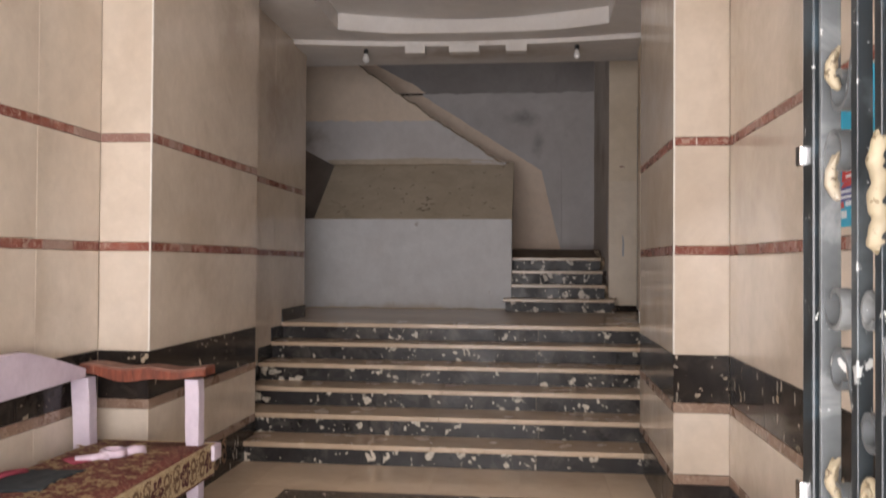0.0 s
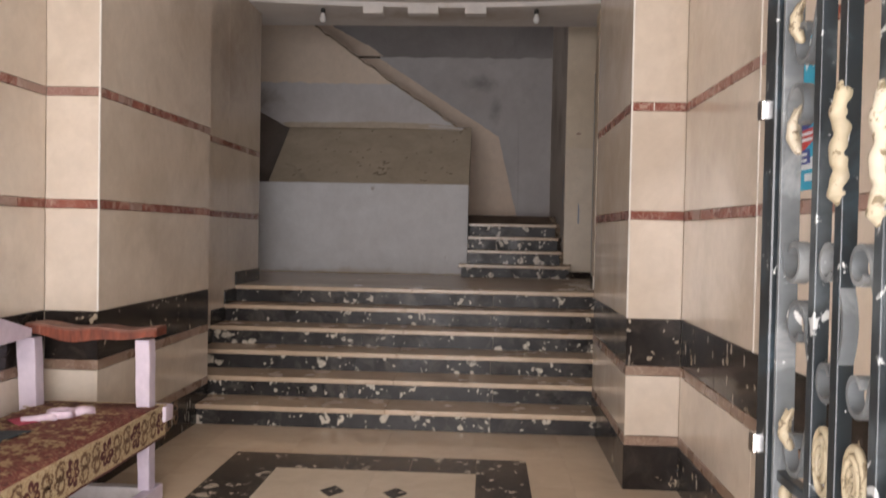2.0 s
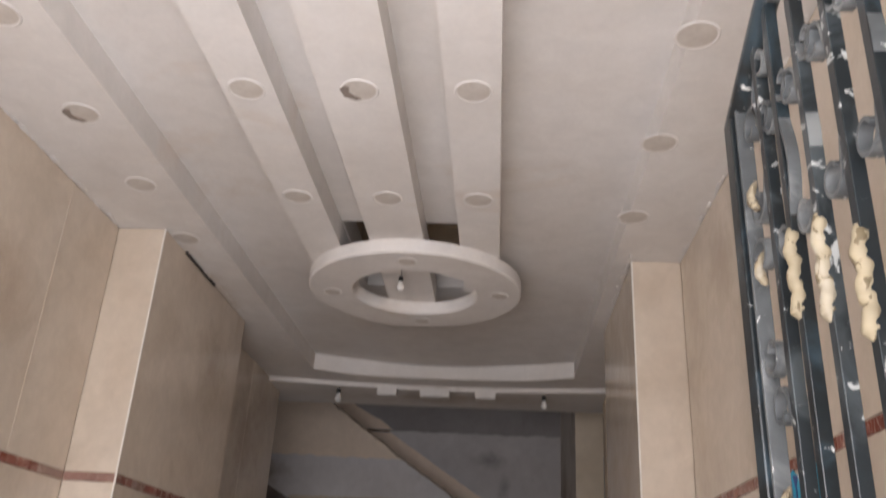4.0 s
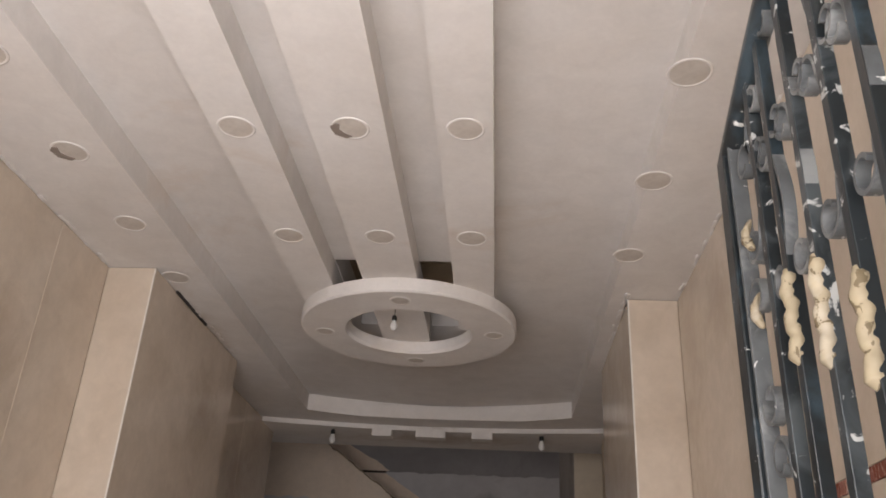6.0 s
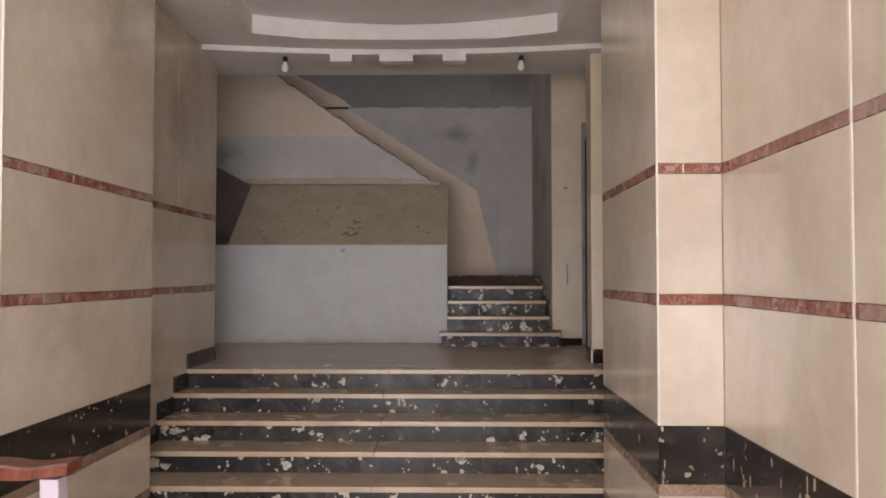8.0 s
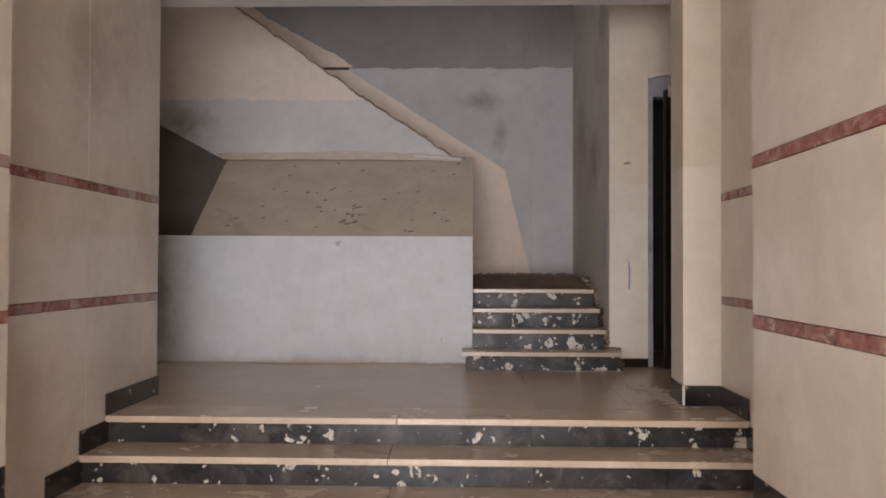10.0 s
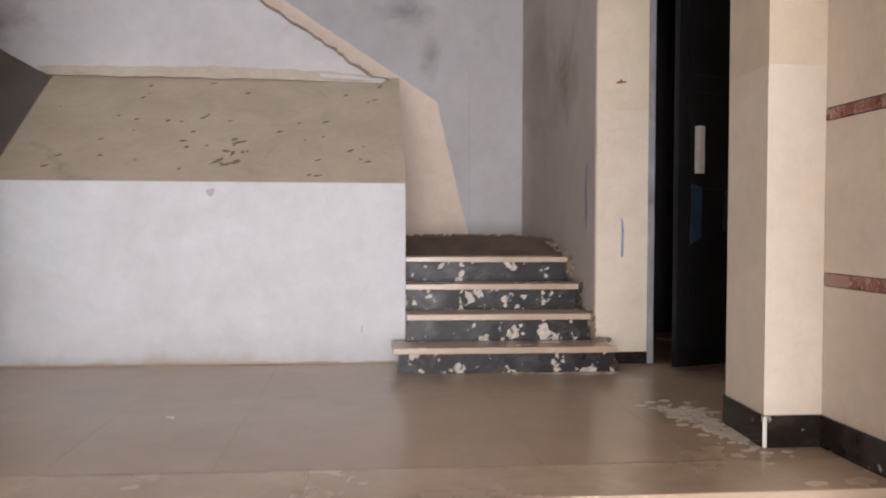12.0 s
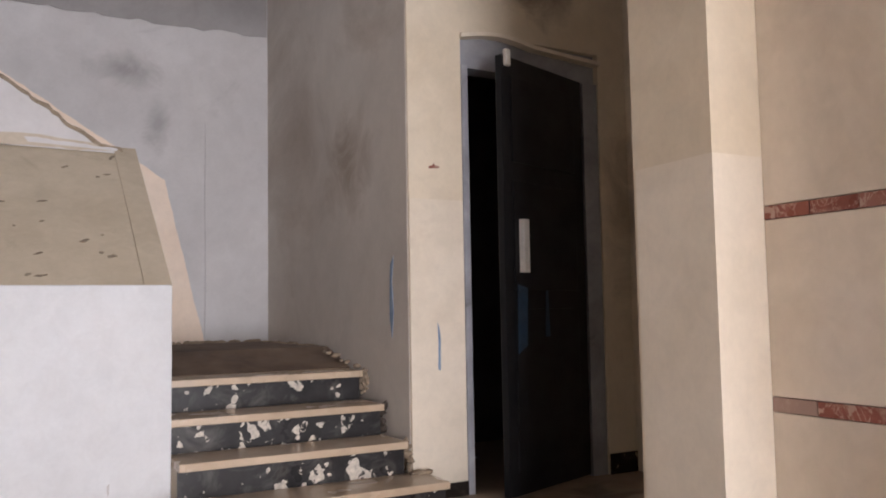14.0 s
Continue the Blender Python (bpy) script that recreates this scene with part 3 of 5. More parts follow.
up = prism(bmesh.new(), [(-2.09, 3.413), (-5.3, 5.69), (-5.3, 3.77), (-4.65, 3.45)] + ragged([(-4.6, 3.425), (-2.09, 3.413)], 0.022, 0.05, 2)[:-1], "y", 5.386, 5.5)
structure(mesh("flight_wall_upper", up, PALE), "pale cream painted side wall of the upper stair flight", "wall")
dado = prism(bmesh.new(), [(-2.95, 4.006), (-2.46, 4.006)] + ragged([(-2.44, 3.993), (-0.65, 2.85), (-0.36, 1.65)], 0.010, 0.05, 4) + [(-2.95, 1.65)], "y", 6.592, 6.61)
structure(mesh("dado_lower", dado, DADO), "peach painted dado following the stair flight", "dado")
dado = prism(bmesh.new(), ragged([(-2.40, 4.045), (-2.62, 4.19), (-3.25, 4.52), (-5.3, 5.9)], 0.02, 0.06, 5) + [(-5.3, 4.045)], "y", 6.592, 6.61)
structure(mesh("dado_upper", dado, DADO), "peach painted dado following the stair flight", "dado")
# dark strip fills the slot and paints its shade
structure(mesh("dado_slot_shade", prism(bmesh.new(), [(-2.45, 4.008), (-2.45, 4.043), (-3.3, 4.043), (-3.3, 4.008)], "y", 6.594, 6.61), MORTAR_AND_SLOT), "dark strip painting the slot's shade in the dado", "dado")
# painted shadow of the lobby ceiling across the top of the back wall
part("shadow_band", prism(bmesh.new(), ragged([(-4.4, 4.02), (0.12, 4.03)], 0.035, 0.06, 6) + [(0.12, 6.19), (-4.4, 6.19)], "y", 6.5955, 6.602), SHADED_GREY, bpy.data.objects["wall_back"], "darker grey band, the ceiling's shadow painted in")
crest = ragged([(-1.10, 2.845), (-1.22, 2.855), (-2.09, 3.425), (-5.2, 5.64)], 0.016, 0.03, 7)
part("broken_edge", prism(bmesh.new(), crest + [(x, z - 0.020 - 0.022 * abs(noise.noise(Vector((x * 13, 1, 0))))) for x, z in reversed(crest)], "y", 5.380, 5.5), CRUMBLE, bpy.data.objects["flight_wall_lower"], "crumbled brown plaster edge")
# the void's shade is carried by this wall's dark colour
structure(mesh("void_wall", boxed(-5.3, -3.0, 5.7, 5.8, 0.8, 3.4), VOID), "wall in the void under the stairs, shade painted dark brown", "wall")
structure(mesh("half_landing", prism(bmesh.new(), [(4.93, 1.50), (4.93, 1.54), (5.3, 1.65), (6.6, 1.65), (6.6, 1.2), (4.93, 1.2)], "x", -5.3, 0.11), DIRT), "dusty brown half landing of the stairs", "floor")

# upper steps
UY, UZ = (3.862, 4.127, 4.392, 4.656), (1.046, 1.209, 1.373, 1.536)
us = bmesh.new()
for i in range(4):
    box(us, -1.03, 0.055, UY[i] + 0.05, 5.3, LZ - 0.05 if i == 0 else UZ[i - 1] - 0.05, UZ[i] - 0.036)
us = structure(mesh("upper_stairs", us, CONCRETE), "four narrow cream steps with blotched black risers", "stairs")
for i in range(4):
    xa, xb = (-1.12, 0.182) if i == 0 else (-1.03, 0.10 - 0.008 * i)
    part("tread", boxed(xa, xb, UY[i], (UY[i + 1] + 0.05) if i < 3 else 5.25, UZ[i] - 0.036, UZ[i], bevel=0.005), TREAD, us)
    part("riser", boxed(xa + 0.03 if i == 0 else xa, xb - 0.012, UY[i] + 0.03, UY[i] + 0.05, (UZ[i - 1] if i else LZ), UZ[i] - 0.037), UPPER_RISER, us)


# ---- more materials ----
def speckled(name, base, spot, at, scale, rough, metal=0.0, second=None):
    m, nt, b = material(name, rough, metal)
    v = coords(nt, 1.0, (1, 1, 1), False)
    c = ramp(nt, noise_node(nt, v, 14, 4), [(0.3, tuple(0.6 * k for k in base)), (0.7, base)])
    if second:
        c = mix(nt, ramp(nt, noise_node(nt, v, 5, 5, 0.6, 1.0), [(0.5, g(0)), (0.62, g(0.75))]), c, second)
    c = mix(nt, ramp(nt, noise_node(nt, v, scale, 4, 0.6, 0.6), [(at, g(0)), (at + 0.03, g(1))]), c, spot)
    nt.links.new(c, b.inputs["Base Color"])
    bump(nt, b, noise_node(nt, v, 40, 3), 0.25, 0.002)
    return m


# bluish second tone paints a faint sky reflection into the black
IRON = speckled("spattered_iron_paint_sky_tint", (0.018, 0.023, 0.026), (0.55, 0.55, 0.53), 0.675, 36, 0.28, 0.0, (0.042, 0.064, 0.080))
IRON_RUBBED = speckled("rubbed_black_iron_paint", (0.020, 0.026, 0.030), (0.40, 0.41, 0.40), 0.60, 24, 0.36, 0.0, (0.07, 0.082, 0.088))
LEAFGOLD = speckled("tarnished_gold_cream_paint", (0.37, 0.31, 0.21), (0.12, 0.09, 0.055), 0.56, 52, 0.6, 0.0, (0.40, 0.36, 0.30))
IRON_GREY = speckled("dusty_grey_iron_paint", (0.115, 0.125, 0.13), (0.60, 0.60, 0.58), 0.66, 26, 0.45, 0.0, (0.24, 0.25, 0.25))
GOLD = speckled("worn_gold_cream_paint", (0.40, 0.335, 0.225), (0.15, 0.115, 0.065), 0.58, 48, 0.65, 0.0, (0.42, 0.375, 0.30))
CHROME = speckled("chrome", (0.72, 0.72, 0.72), (0.5, 0.5, 0.5), 0.62, 30, 0.2, 1.0)
LILAC = cloudy("lilac_wood_paint", (0.72, 0.63, 0.72), (0.60, 0.51, 0.61), 5, 0.5, 30, 0.25, 0.003, stain=(0.40, 0.30, 0.33), stain_at=(0.64, 0.72))
ARMWOOD = cloudy("worn_red_brown_wood", (0.27, 0.068, 0.032), (0.085, 0.022, 0.014), 12, 0.55, 60, 0.4, 0.004, stain=(0.30, 0.15, 0.10), stain_at=(0.60, 0.66), stretch=(3, 1, 0.5))
ARMTOP = cloudy("pale_armrest_wood", (0.25, 0.12, 0.085), (0.13, 0.045, 0.03), 14, 0.55, 60, 0.35, 0.003)
PALEWOOD = cloudy("pale_grey_wood", (0.58, 0.55, 0.54), (0.46, 0.42, 0.41), 6, 0.6, 40, 0.2)
DOORBLACK = cloudy("black_door_paint", (0.012, 0.012, 0.014), (0.006, 0.006, 0.007), 3, 0.45, 40, 0.1)
DOORBLACK.node_tree.nodes["Principled BSDF"].inputs["Specular IOR Level"].default_value = 0.25
DOORGREY = cloudy("grey_door_frame_paint", (0.36, 0.36, 0.39), (0.24, 0.24, 0.26), 5, 0.5, 40, 0.2, stain=(0.10, 0.09, 0.08), stain_at=(0.62, 0.70))
FADED = cloudy("faded_blue_streak", (0.26, 0.35, 0.48), (0.17, 0.24, 0.36), 12, 0.7)
SCUFF = cloudy("dull_blue_scuff", (0.020, 0.055, 0.105), (0.010, 0.022, 0.045), 6, 0.5)
PINK = cloudy("pink_white_cloth", (0.80, 0.68, 0.76), (0.66, 0.50, 0.62), 18, 0.9, 120, 0.4)
ROSE = cloudy("rose_cloth", (0.36, 0.06, 0.09), (0.24, 0.035, 0.06), 18, 0.9, 120, 0.4)
SLATE = cloudy("dark_slate_cloth", (0.045, 0.055, 0.06), (0.03, 0.035, 0.04), 14, 0.95, 120, 0.5)
BLACKPLASTIC = cloudy("black_plastic", (0.02, 0.02, 0.02), (0.012, 0.012, 0.012), 6, 0.45)
MILK = cloudy("milky_bulb_glass", (0.78, 0.77, 0.75), (0.7, 0.69, 0.67), 8, 0.2)
CEMENT = cloudy("pale_cement_smear", (0.60, 0.53, 0.44), (0.48, 0.41, 0.33), 9, 0.9, 60, 0.4)
PATCH = cloudy("hole_filler_plaster", (0.63, 0.59, 0.54), (0.53, 0.48, 0.43), 9, 0.85, 60, 0.3)
FRESH = cloudy("pale_wall_coat", (0.80, 0.71, 0.59), (0.72, 0.63, 0.51), 1.8, 0.6, 50, 0.1, 0.003, stain=(0.55, 0.45, 0.35), stain_at=(0.66, 0.82))


def carpet(name, ground_c, motif, line, scale, at):
    """Woven flowers: petalled rings round scattered centres, outlined, on a ground colour."""
    m, nt, b = material(name, 0.95)
    v = coords(nt, 1.0)
    wob = nt.nodes.new("ShaderNodeVectorMath")
    wob.operation = "ADD"
    nz = nt.nodes.new("ShaderNodeTexNoise")
    nz.inputs["Scale"].default_value = scale * 1.1
    scl = nt.nodes.new("ShaderNodeVectorMath")
    scl.operation = "SCALE"
    scl.inputs["Scale"].default_value = 0.11
    nt.links.new(v, nz.inputs["Vector"])
    nt.links.new(nz.outputs["Color"], scl.inputs[0])
    nt.links.new(v, wob.inputs[0])
    nt.links.new(scl.outputs[0], wob.inputs[1])
    vo = nt.nodes.new("ShaderNodeTexVoronoi")
    vo.inputs["Scale"].default_value = scale
    nt.links.new(wob.outputs[0], vo.inputs["Vector"])
    sine = nt.nodes.new("ShaderNodeMath")
    sine.operation = "SINE"
    times = nt.nodes.new("ShaderNodeMath")
    times.operation = "MULTIPLY"
    times.inputs[1].default_value = 21
    nt.links.new(vo.outputs["Distance"], times.inputs[0])
    nt.links.new(times.outputs[0], sine.inputs[0])
    c = mix(nt, ramp(nt, sine.outputs[0], [(at, g(0)), (at + 0.12, g(1))]), ground_c, motif)
    c = mix(nt, ramp(nt, noise_node(nt, v, scale * 2.4, 4, 0.6, 1.4), [(0.56, g(0)), (0.60, g(0.85))]), c, line)
    c = mix(nt, 0.4, c, ramp(nt, noise_node(nt, v, 260, 2), [(0.3, g(0.3)), (0.7, g(1))]), "MULTIPLY")
    nt.links.new(c, b.inputs["Base Color"])
    bump(nt, b, noise_node(nt, v, 260, 2), 0.6, 0.003)
    return m


CARPET = carpet("maroon_floral_carpet", (0.19, 0.050, 0.040), (0.33, 0.17, 0.10), (0.10, 0.032, 0.026), 15, 0.55)
BORDER = carpet("beige_floral_border", (0.60, 0.47, 0.29), (0.47, 0.33, 0.18), (0.33, 0.20, 0.10), 22, 0.6)
WEAVE_DARK = cloudy("dark_maroon_weave", (0.12, 0.035, 0.03), (0.07, 0.02, 0.018), 30, 0.95, 200, 0.5)
WEAVE_BROWN = cloudy("brown_weave", (0.20, 0.115, 0.06), (0.13, 0.07, 0.04), 30, 0.95, 200, 0.5)
WEAVE_BEIGE = cloudy("beige_weave", (0.47, 0.33, 0.19), (0.36, 0.23, 0.12), 30, 0.95, 200, 0.5)

# ---- floor inlay ----
OX0, OX1, IX0, IX1, OY, IY, NY = -2.345, -0.515, -2.012, -0.822, -0.683, -1.0, -4.3
def flat(x0, x1, y0, y1, z=0.0045):
    return boxed(x0, x1, y0, y1, -0.01, z)
for x0, x1, n in ((OX0, IX0, 4), (IX1, OX1, 4)):
    step = (OY - NY) / n
    for i in range(n):
        part("inlay_slab", flat(x0, x1, OY - step * (i + 1) + 0.001, OY - step * i), INLAY, floor)
for i in range(3):
    step = (IX1 - IX0) / 3
    part("inlay_slab", flat(IX0 + step * i + 0.001, IX0 + step * (i + 1) - 0.001, IY, OY), INLAY, floor)
    part("inlay_slab", flat(IX0 + step * i + 0.001, IX0 + step * (i + 1) - 0.001, NY, NY + 0.32), INLAY, floor)
for i in range(6):
    for x in (-1.60, -1.255):
        y = -1.41 - 0.43 * i
        part("diamond", prism(bmesh.new(), [(x - 0.068, y), (x, y - 0.095), (x + 0.068, y), (x, y + 0.095)], "z", -0.01, 0.007), INLAY, floor)

for i in range(2):
    for k in range(4):
        y1 = IY - (IY - NY - 0.32) * k / 4
        y0 = IY - (IY - NY - 0.32) * (k + 1) / 4
        xa, xb = (IX0, (IX0 + IX1) / 2) if i == 0 else ((IX0 + IX1) / 2, IX1)
        part("field_slab", flat(xa + 0.0005, xb - 0.0005, y0 + 0.0005, y1 - 0.0005), FIELD, floor)


def tiles(parent, x0, x1, y0, y1, z, mat, size):
    """Square floor tiles with hairline joints."""
    nx, ny = max(1, round((x1 - x0) / size)), max(1, round((y1 - y0) / size))
    for i in range(nx):
        for j in range(ny):
            a, b = x0 + (x1 - x0) * i / nx, y0 + (y1 - y0) * j / ny
            part("floor_tile", boxed(a + 0.0006, a + (x1 - x0) / nx - 0.0006, b + 0.0006, b + (y1 - y0) / ny - 0.0006, z - 0.01, z + 0.002), mat, parent)


# ---- column and landing trim ----
part("skirting_slab", boxed(0.238, RR + 0.001, 2.206, 2.2195, LZ, LZ + 0.125, bevel=0.002), BLACK, column)
part("skirting_slab", prism(bmesh.new(), [(0.239, 2.2205), (0.249, 2.2205), (0.271, 2.615), (0.261, 2.615)], "z", LZ, LZ + 0.125), BLACK, column)
part("paint_coat", prism(bmesh.new(), [(0.2475, 2.2175), (RR - 0.001, 2.2175), (RR - 0.001, 2.6), (0.2687, 2.6)], "z", LZ + 0.126, 2.36), FRESH, column, "paler fresh coat of cream paint")
side = bpy.data.objects["wall_stair_side"]
part("paint_coat", boxed(0.132, 0.453, 4.1575, 4.2, LZ + 0.08, 2.45), FRESH, side, "paler fresh coat of cream paint")
part("plaster_face", boxed(0.1265, 0.132, 4.175, 6.598, 1.0, 6.19), SMUDGE, side, "grey smudged plaster")
part("skirting_slab", boxed(0.19, 0.452, 4.146, 4.157, LZ, LZ + 0.075), BLACK, side)


def streak(name, parent, mat, pts, axis, a, b, label):
    return part(name, prism(bmesh.new(), pts, axis, a, b), mat, parent, label)


streak("paint_streak", side, FADED, [(4.345, 2.16), (4.37, 2.02), (4.35, 1.86), (4.375, 1.72), (4.40, 1.84), (4.395, 2.02), (4.385, 2.12)], "x", 0.124, 0.127, "smeared blue paint streak")
streak("paint_streak", side, FADED, [(0.285, 1.80), (0.29, 1.70), (0.286, 1.56), (0.30, 1.55), (0.303, 1.72), (0.295, 1.78)], "y", 4.1555, 4.158, "smeared blue paint streak")
streak("paint_streak", side, RED, [(0.25, 2.615), (0.31, 2.618), (0.312, 2.628), (0.285, 2.632), (0.28, 2.645), (0.27, 2.63), (0.25, 2.627)], "y", 4.157, 4.161, "small red mark")


def spill(cx, cy, z, rx, ry, mat, label, seed, count):
    """Dried cement: many thin ragged flakes, close together in the middle and few at the rim."""
    q = random.Random(seed)
    bm = bmesh.new()
    for i in range(count):
        x, y, k = cx + q.gauss(0, rx * 0.5), cy + q.gauss(0, ry * 0.5), q.uniform(0.004, 0.030) * (1.5 if i < count // 6 else 0.8)
        prism(bm, [(x + k * q.uniform(0.5, 1.2) * 1.5 * math.cos(6.283 * j / 9), y + k * q.uniform(0.5, 1.2) * math.sin(6.283 * j / 9)) for j in range(9)], "z", z - 0.002, z + 0.0032 + 0.001 * q.random())
    return tagged(mesh("cement_smear", bm, mat), label, "cement smear", "", "stuff")


spill(0.20, 2.52, LZ, 0.10, 0.36, CEMENT, "pale dried cement smear on the landing floor", 3, 130)
spill(0.16, 2.85, LZ, 0.12, 0.20, CEMENT, "pale dried cement smear on the landing floor", 5, 60)
spill(-0.1, 3.85, LZ, 0.34, 0.03, CEMENT, "thin line of spilled cement below the steps", 7, 60)
part("grout_drip", boxed(0.2375, 0.254, 2.2035, 2.2065, LZ + 0.004, LZ + 0.122, bevel=0.001), GROUT, column, "white grout run")

# rubble along the foot of the stairwell walls
rb = bmesh.new()
rr = random.Random(11)
for i in range(120):
    t = rr.random()
    if i < 60:
        p = Vector((-0.95 + 1.0 * t, 6.57 - rr.random() * 0.08, 1.655))
    elif i < 100:
        p = Vector((0.085 - rr.random() * 0.05, 4.7 + 1.85 * t, 1.55 + min(0.1, 0.3 * t)))
    else:
        p = Vector((0.10 + rr.random() * 0.1, 4.10 + rr.random() * 0.03, 1.05))
    r = bmesh.ops.create_icosphere(rb, subdivisions=1, radius=rr.uniform(0.008, 0.026))
    for v in r["verts"]:
        v.co = Vector((v.co.x * rr.uniform(0.8, 1.6), v.co.y * rr.uniform(0.8, 1.4), v.co.z * 0.7)) + p
tagged(mesh("rubble", rb, CRUMBLE), "loose plaster rubble along the stairwell wall", "rubble", "", "stuff")

for i in range(4):
    cr = random.Random(40 + i)
    bm = bmesh.new()
    for k in range(16):
        q = bmesh.ops.create_icosphere(bm, subdivisions=1, radius=cr.uniform(0.010, 0.026))
        p = Vector((cr.uniform(0.085, 0.125) if i else cr.uniform(0.13, 0.19), UY[i] + cr.uniform(0.02, 0.10), (UZ[i - 1] if i else LZ) + 0.012 + cr.random() ** 1.5 * (0.15 if i else 0.03)))
        for v in q["verts"]:
            v.co = Vector((v.co.x * cr.uniform(0.6, 1.1), v.co.y * cr.uniform(0.8, 1.6), v.co.z * cr.uniform(0.6, 1.5))) + p
    tagged(part("broken_mortar", bm, CRUMBLE if i % 2 else MORTAR_AND_SLOT, us, "broken mortar at the end of the step"), kind="stuff")

conduit = mesh("wall_cable", tube(bmesh.new(), [(-0.355, 6.588, 1.66), (-0.352, 6.587, 2.2), (-0.358, 6.588, 2.8), (-0.355, 6.588, 3.3)], 0.0045, 8), GREY)
tagged(conduit, "thin dark cable running up the stairwell wall", "cable")
MUD = cloudy("dried_mud", (0.31, 0.25, 0.18), (0.17, 0.13, 0.09), 20, 0.95)
# rough holes in the raw slope
pits = bmesh.new()
pr = random.Random(21)
nrm = Vector((0, -0.83, 1.11)).normalized()
for i in range(52):
    if i < 12:
        fx, fy = -2.13 + pr.gauss(0, 0.045), 0.22 + pr.gauss(0, 0.10)
    else:
        fx, fy = pr.uniform(-3.4, -1.1), pr.uniform(0.06, 0.97)
    c = Vector((fx, 4.31 + 1.11 * fy, 1.99 + 0.83 * fy))
    rad = pr.uniform(0.008, 0.015) * (1.2 if i < 12 else 0.9)
    n = 11
    up = Vector((0, 1.11, 0.83)).normalized()
    turn, long_ = pr.gauss(0.55, 0.3), pr.choice((1.0, 1.6, 2.2, 3.0))
    ax, ay = Vector((1, 0, 0)) * math.cos(turn) + up * math.sin(turn), up * math.cos(turn) - Vector((1, 0, 0)) * math.sin(turn)
    a0 = [c + nrm * 0.0025 + ax * rad * long_ * pr.uniform(0.55, 1.2) * math.cos(6.283 * k / n) + ay * rad * pr.uniform(0.55, 1.2) * math.sin(6.283 * k / n) for k in range(n)]
    lo = [pits.verts.new(p - nrm * 0.008) for p in a0]
    hi = [pits.verts.new(p) for p in a0]
    pits.faces.new(hi)
    for k in range(n):
        pits.faces.new((lo[k], lo[(k + 1) % n], hi[(k + 1) % n], hi[k]))
tagged(part("plaster_pits", pits, MUD, slope, "dark mud spots and chipped pits"), kind="stuff")
upper_line = ragged([(-3.62, 2.875), (-2.2, 2.90), (-1.35, 2.865), (-1.12, 2.835)], 0.016, 0.09, 9)
lower_line = ragged([(-3.55, 2.815), (-1.12, 2.812)], 0.010, 0.035, 10)
part("smeared_joint", prism(bmesh.new(), upper_line + lower_line[::-1], "y", 5.383, 5.41), SMEARED, slope, "smeared pale plaster along the joint")
white_line = ragged([(-1.62, 2.862), (-1.40, 2.85), (-1.13, 2.826)], 0.012, 0.03, 12)
part("white_smear", prism(bmesh.new(), white_line + [(-1.14, 2.815), (-1.6, 2.832)], "y", 5.3795, 5.40), FLIGHT, slope, "dab of white paint")
part("slope_rim", prism(bmesh.new(), [(4.30, 1.985), (5.43, 2.83), (5.43, 2.845), (4.30, 2.0)], "x", -1.15, -1.03), CONCRETE, slope, "raised plaster rim")

# ---- iron door ----
frame_ob = mesh("door_1", boxed(0.456, 0.495, 4.15, 4.30, LZ, 3.20, bevel=0.004), DOORGREY)
structure(frame_ob, "black metal door ajar in a scuffed grey frame", "door")
part("jamb", boxed(1.30, 1.408, 4.17, 4.34, LZ, 3.20, bevel=0.004), DOORGREY, frame_ob)
part("head_panel", boxed(0.456, 1.408, 4.20, 4.33, 3.20, 3.378), DOORGREY, frame_ob)
arch = bmesh.new()
N = 18
pts = [(0.45 + 0.965 * i / N, 3.345 + 0.035 * math.sin(math.pi * min(1, i / 9)) - 0.004 * max(0, i - 9)) for i in range(N + 1)]
prism(arch, pts + [(x, z + 0.022) for x, z in reversed(pts)], "y", 4.135, 4.20)
part("head_moulding", arch, FRESH, frame_ob, "curved cream moulding")
leaf = part("door_leaf", boxed(-0.775, 0, -0.02, 0.02, 0, 2.28, bevel=0.004), DOORBLACK, frame_ob, "black painted metal leaf")
leaf.matrix_basis = pose(1.262, 4.17, LZ + 0.02, 0, 0, 20)
for z0, z1 in ((0.12, 0.95), (1.05, 1.62), (1.72, 2.18)):
    pn = part("leaf_panel", boxed(-0.70, -0.10, -0.028, -0.019, z0, z1, bevel=0.003), DOORBLACK, leaf)
part("door_handle", boxed(-0.66, -0.612, -0.062, -0.020, 1.14, 1.42, bevel=0.006), MILK, leaf, "worn white upright handle plate")
part("leaf_scuff", prism(bmesh.new(), [(-0.69, 0.72), (-0.61, 0.76), (-0.60, 1.06), (-0.685, 1.08)], "y", -0.0325, -0.0285), SCUFF, leaf, "scuffed blue paint patch")
part("leaf_scuff", prism(bmesh.new(), [(-0.44, 0.80), (-0.40, 0.80), (-0.41, 1.05), (-0.43, 1.04)], "y", -0.0325, -0.0285), SCUFF, leaf, "scuffed blue paint patch")
part("closer", boxed(-0.76, -0.72, -0.045, -0.02, 2.22, 2.31, bevel=0.008), PATCH, leaf, "small door closer bracket")
# room behind the door: its darkness is put into the wall colour
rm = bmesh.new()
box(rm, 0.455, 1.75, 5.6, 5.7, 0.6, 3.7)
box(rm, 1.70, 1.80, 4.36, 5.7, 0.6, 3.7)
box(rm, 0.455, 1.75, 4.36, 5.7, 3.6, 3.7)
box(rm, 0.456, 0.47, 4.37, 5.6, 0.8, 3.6)
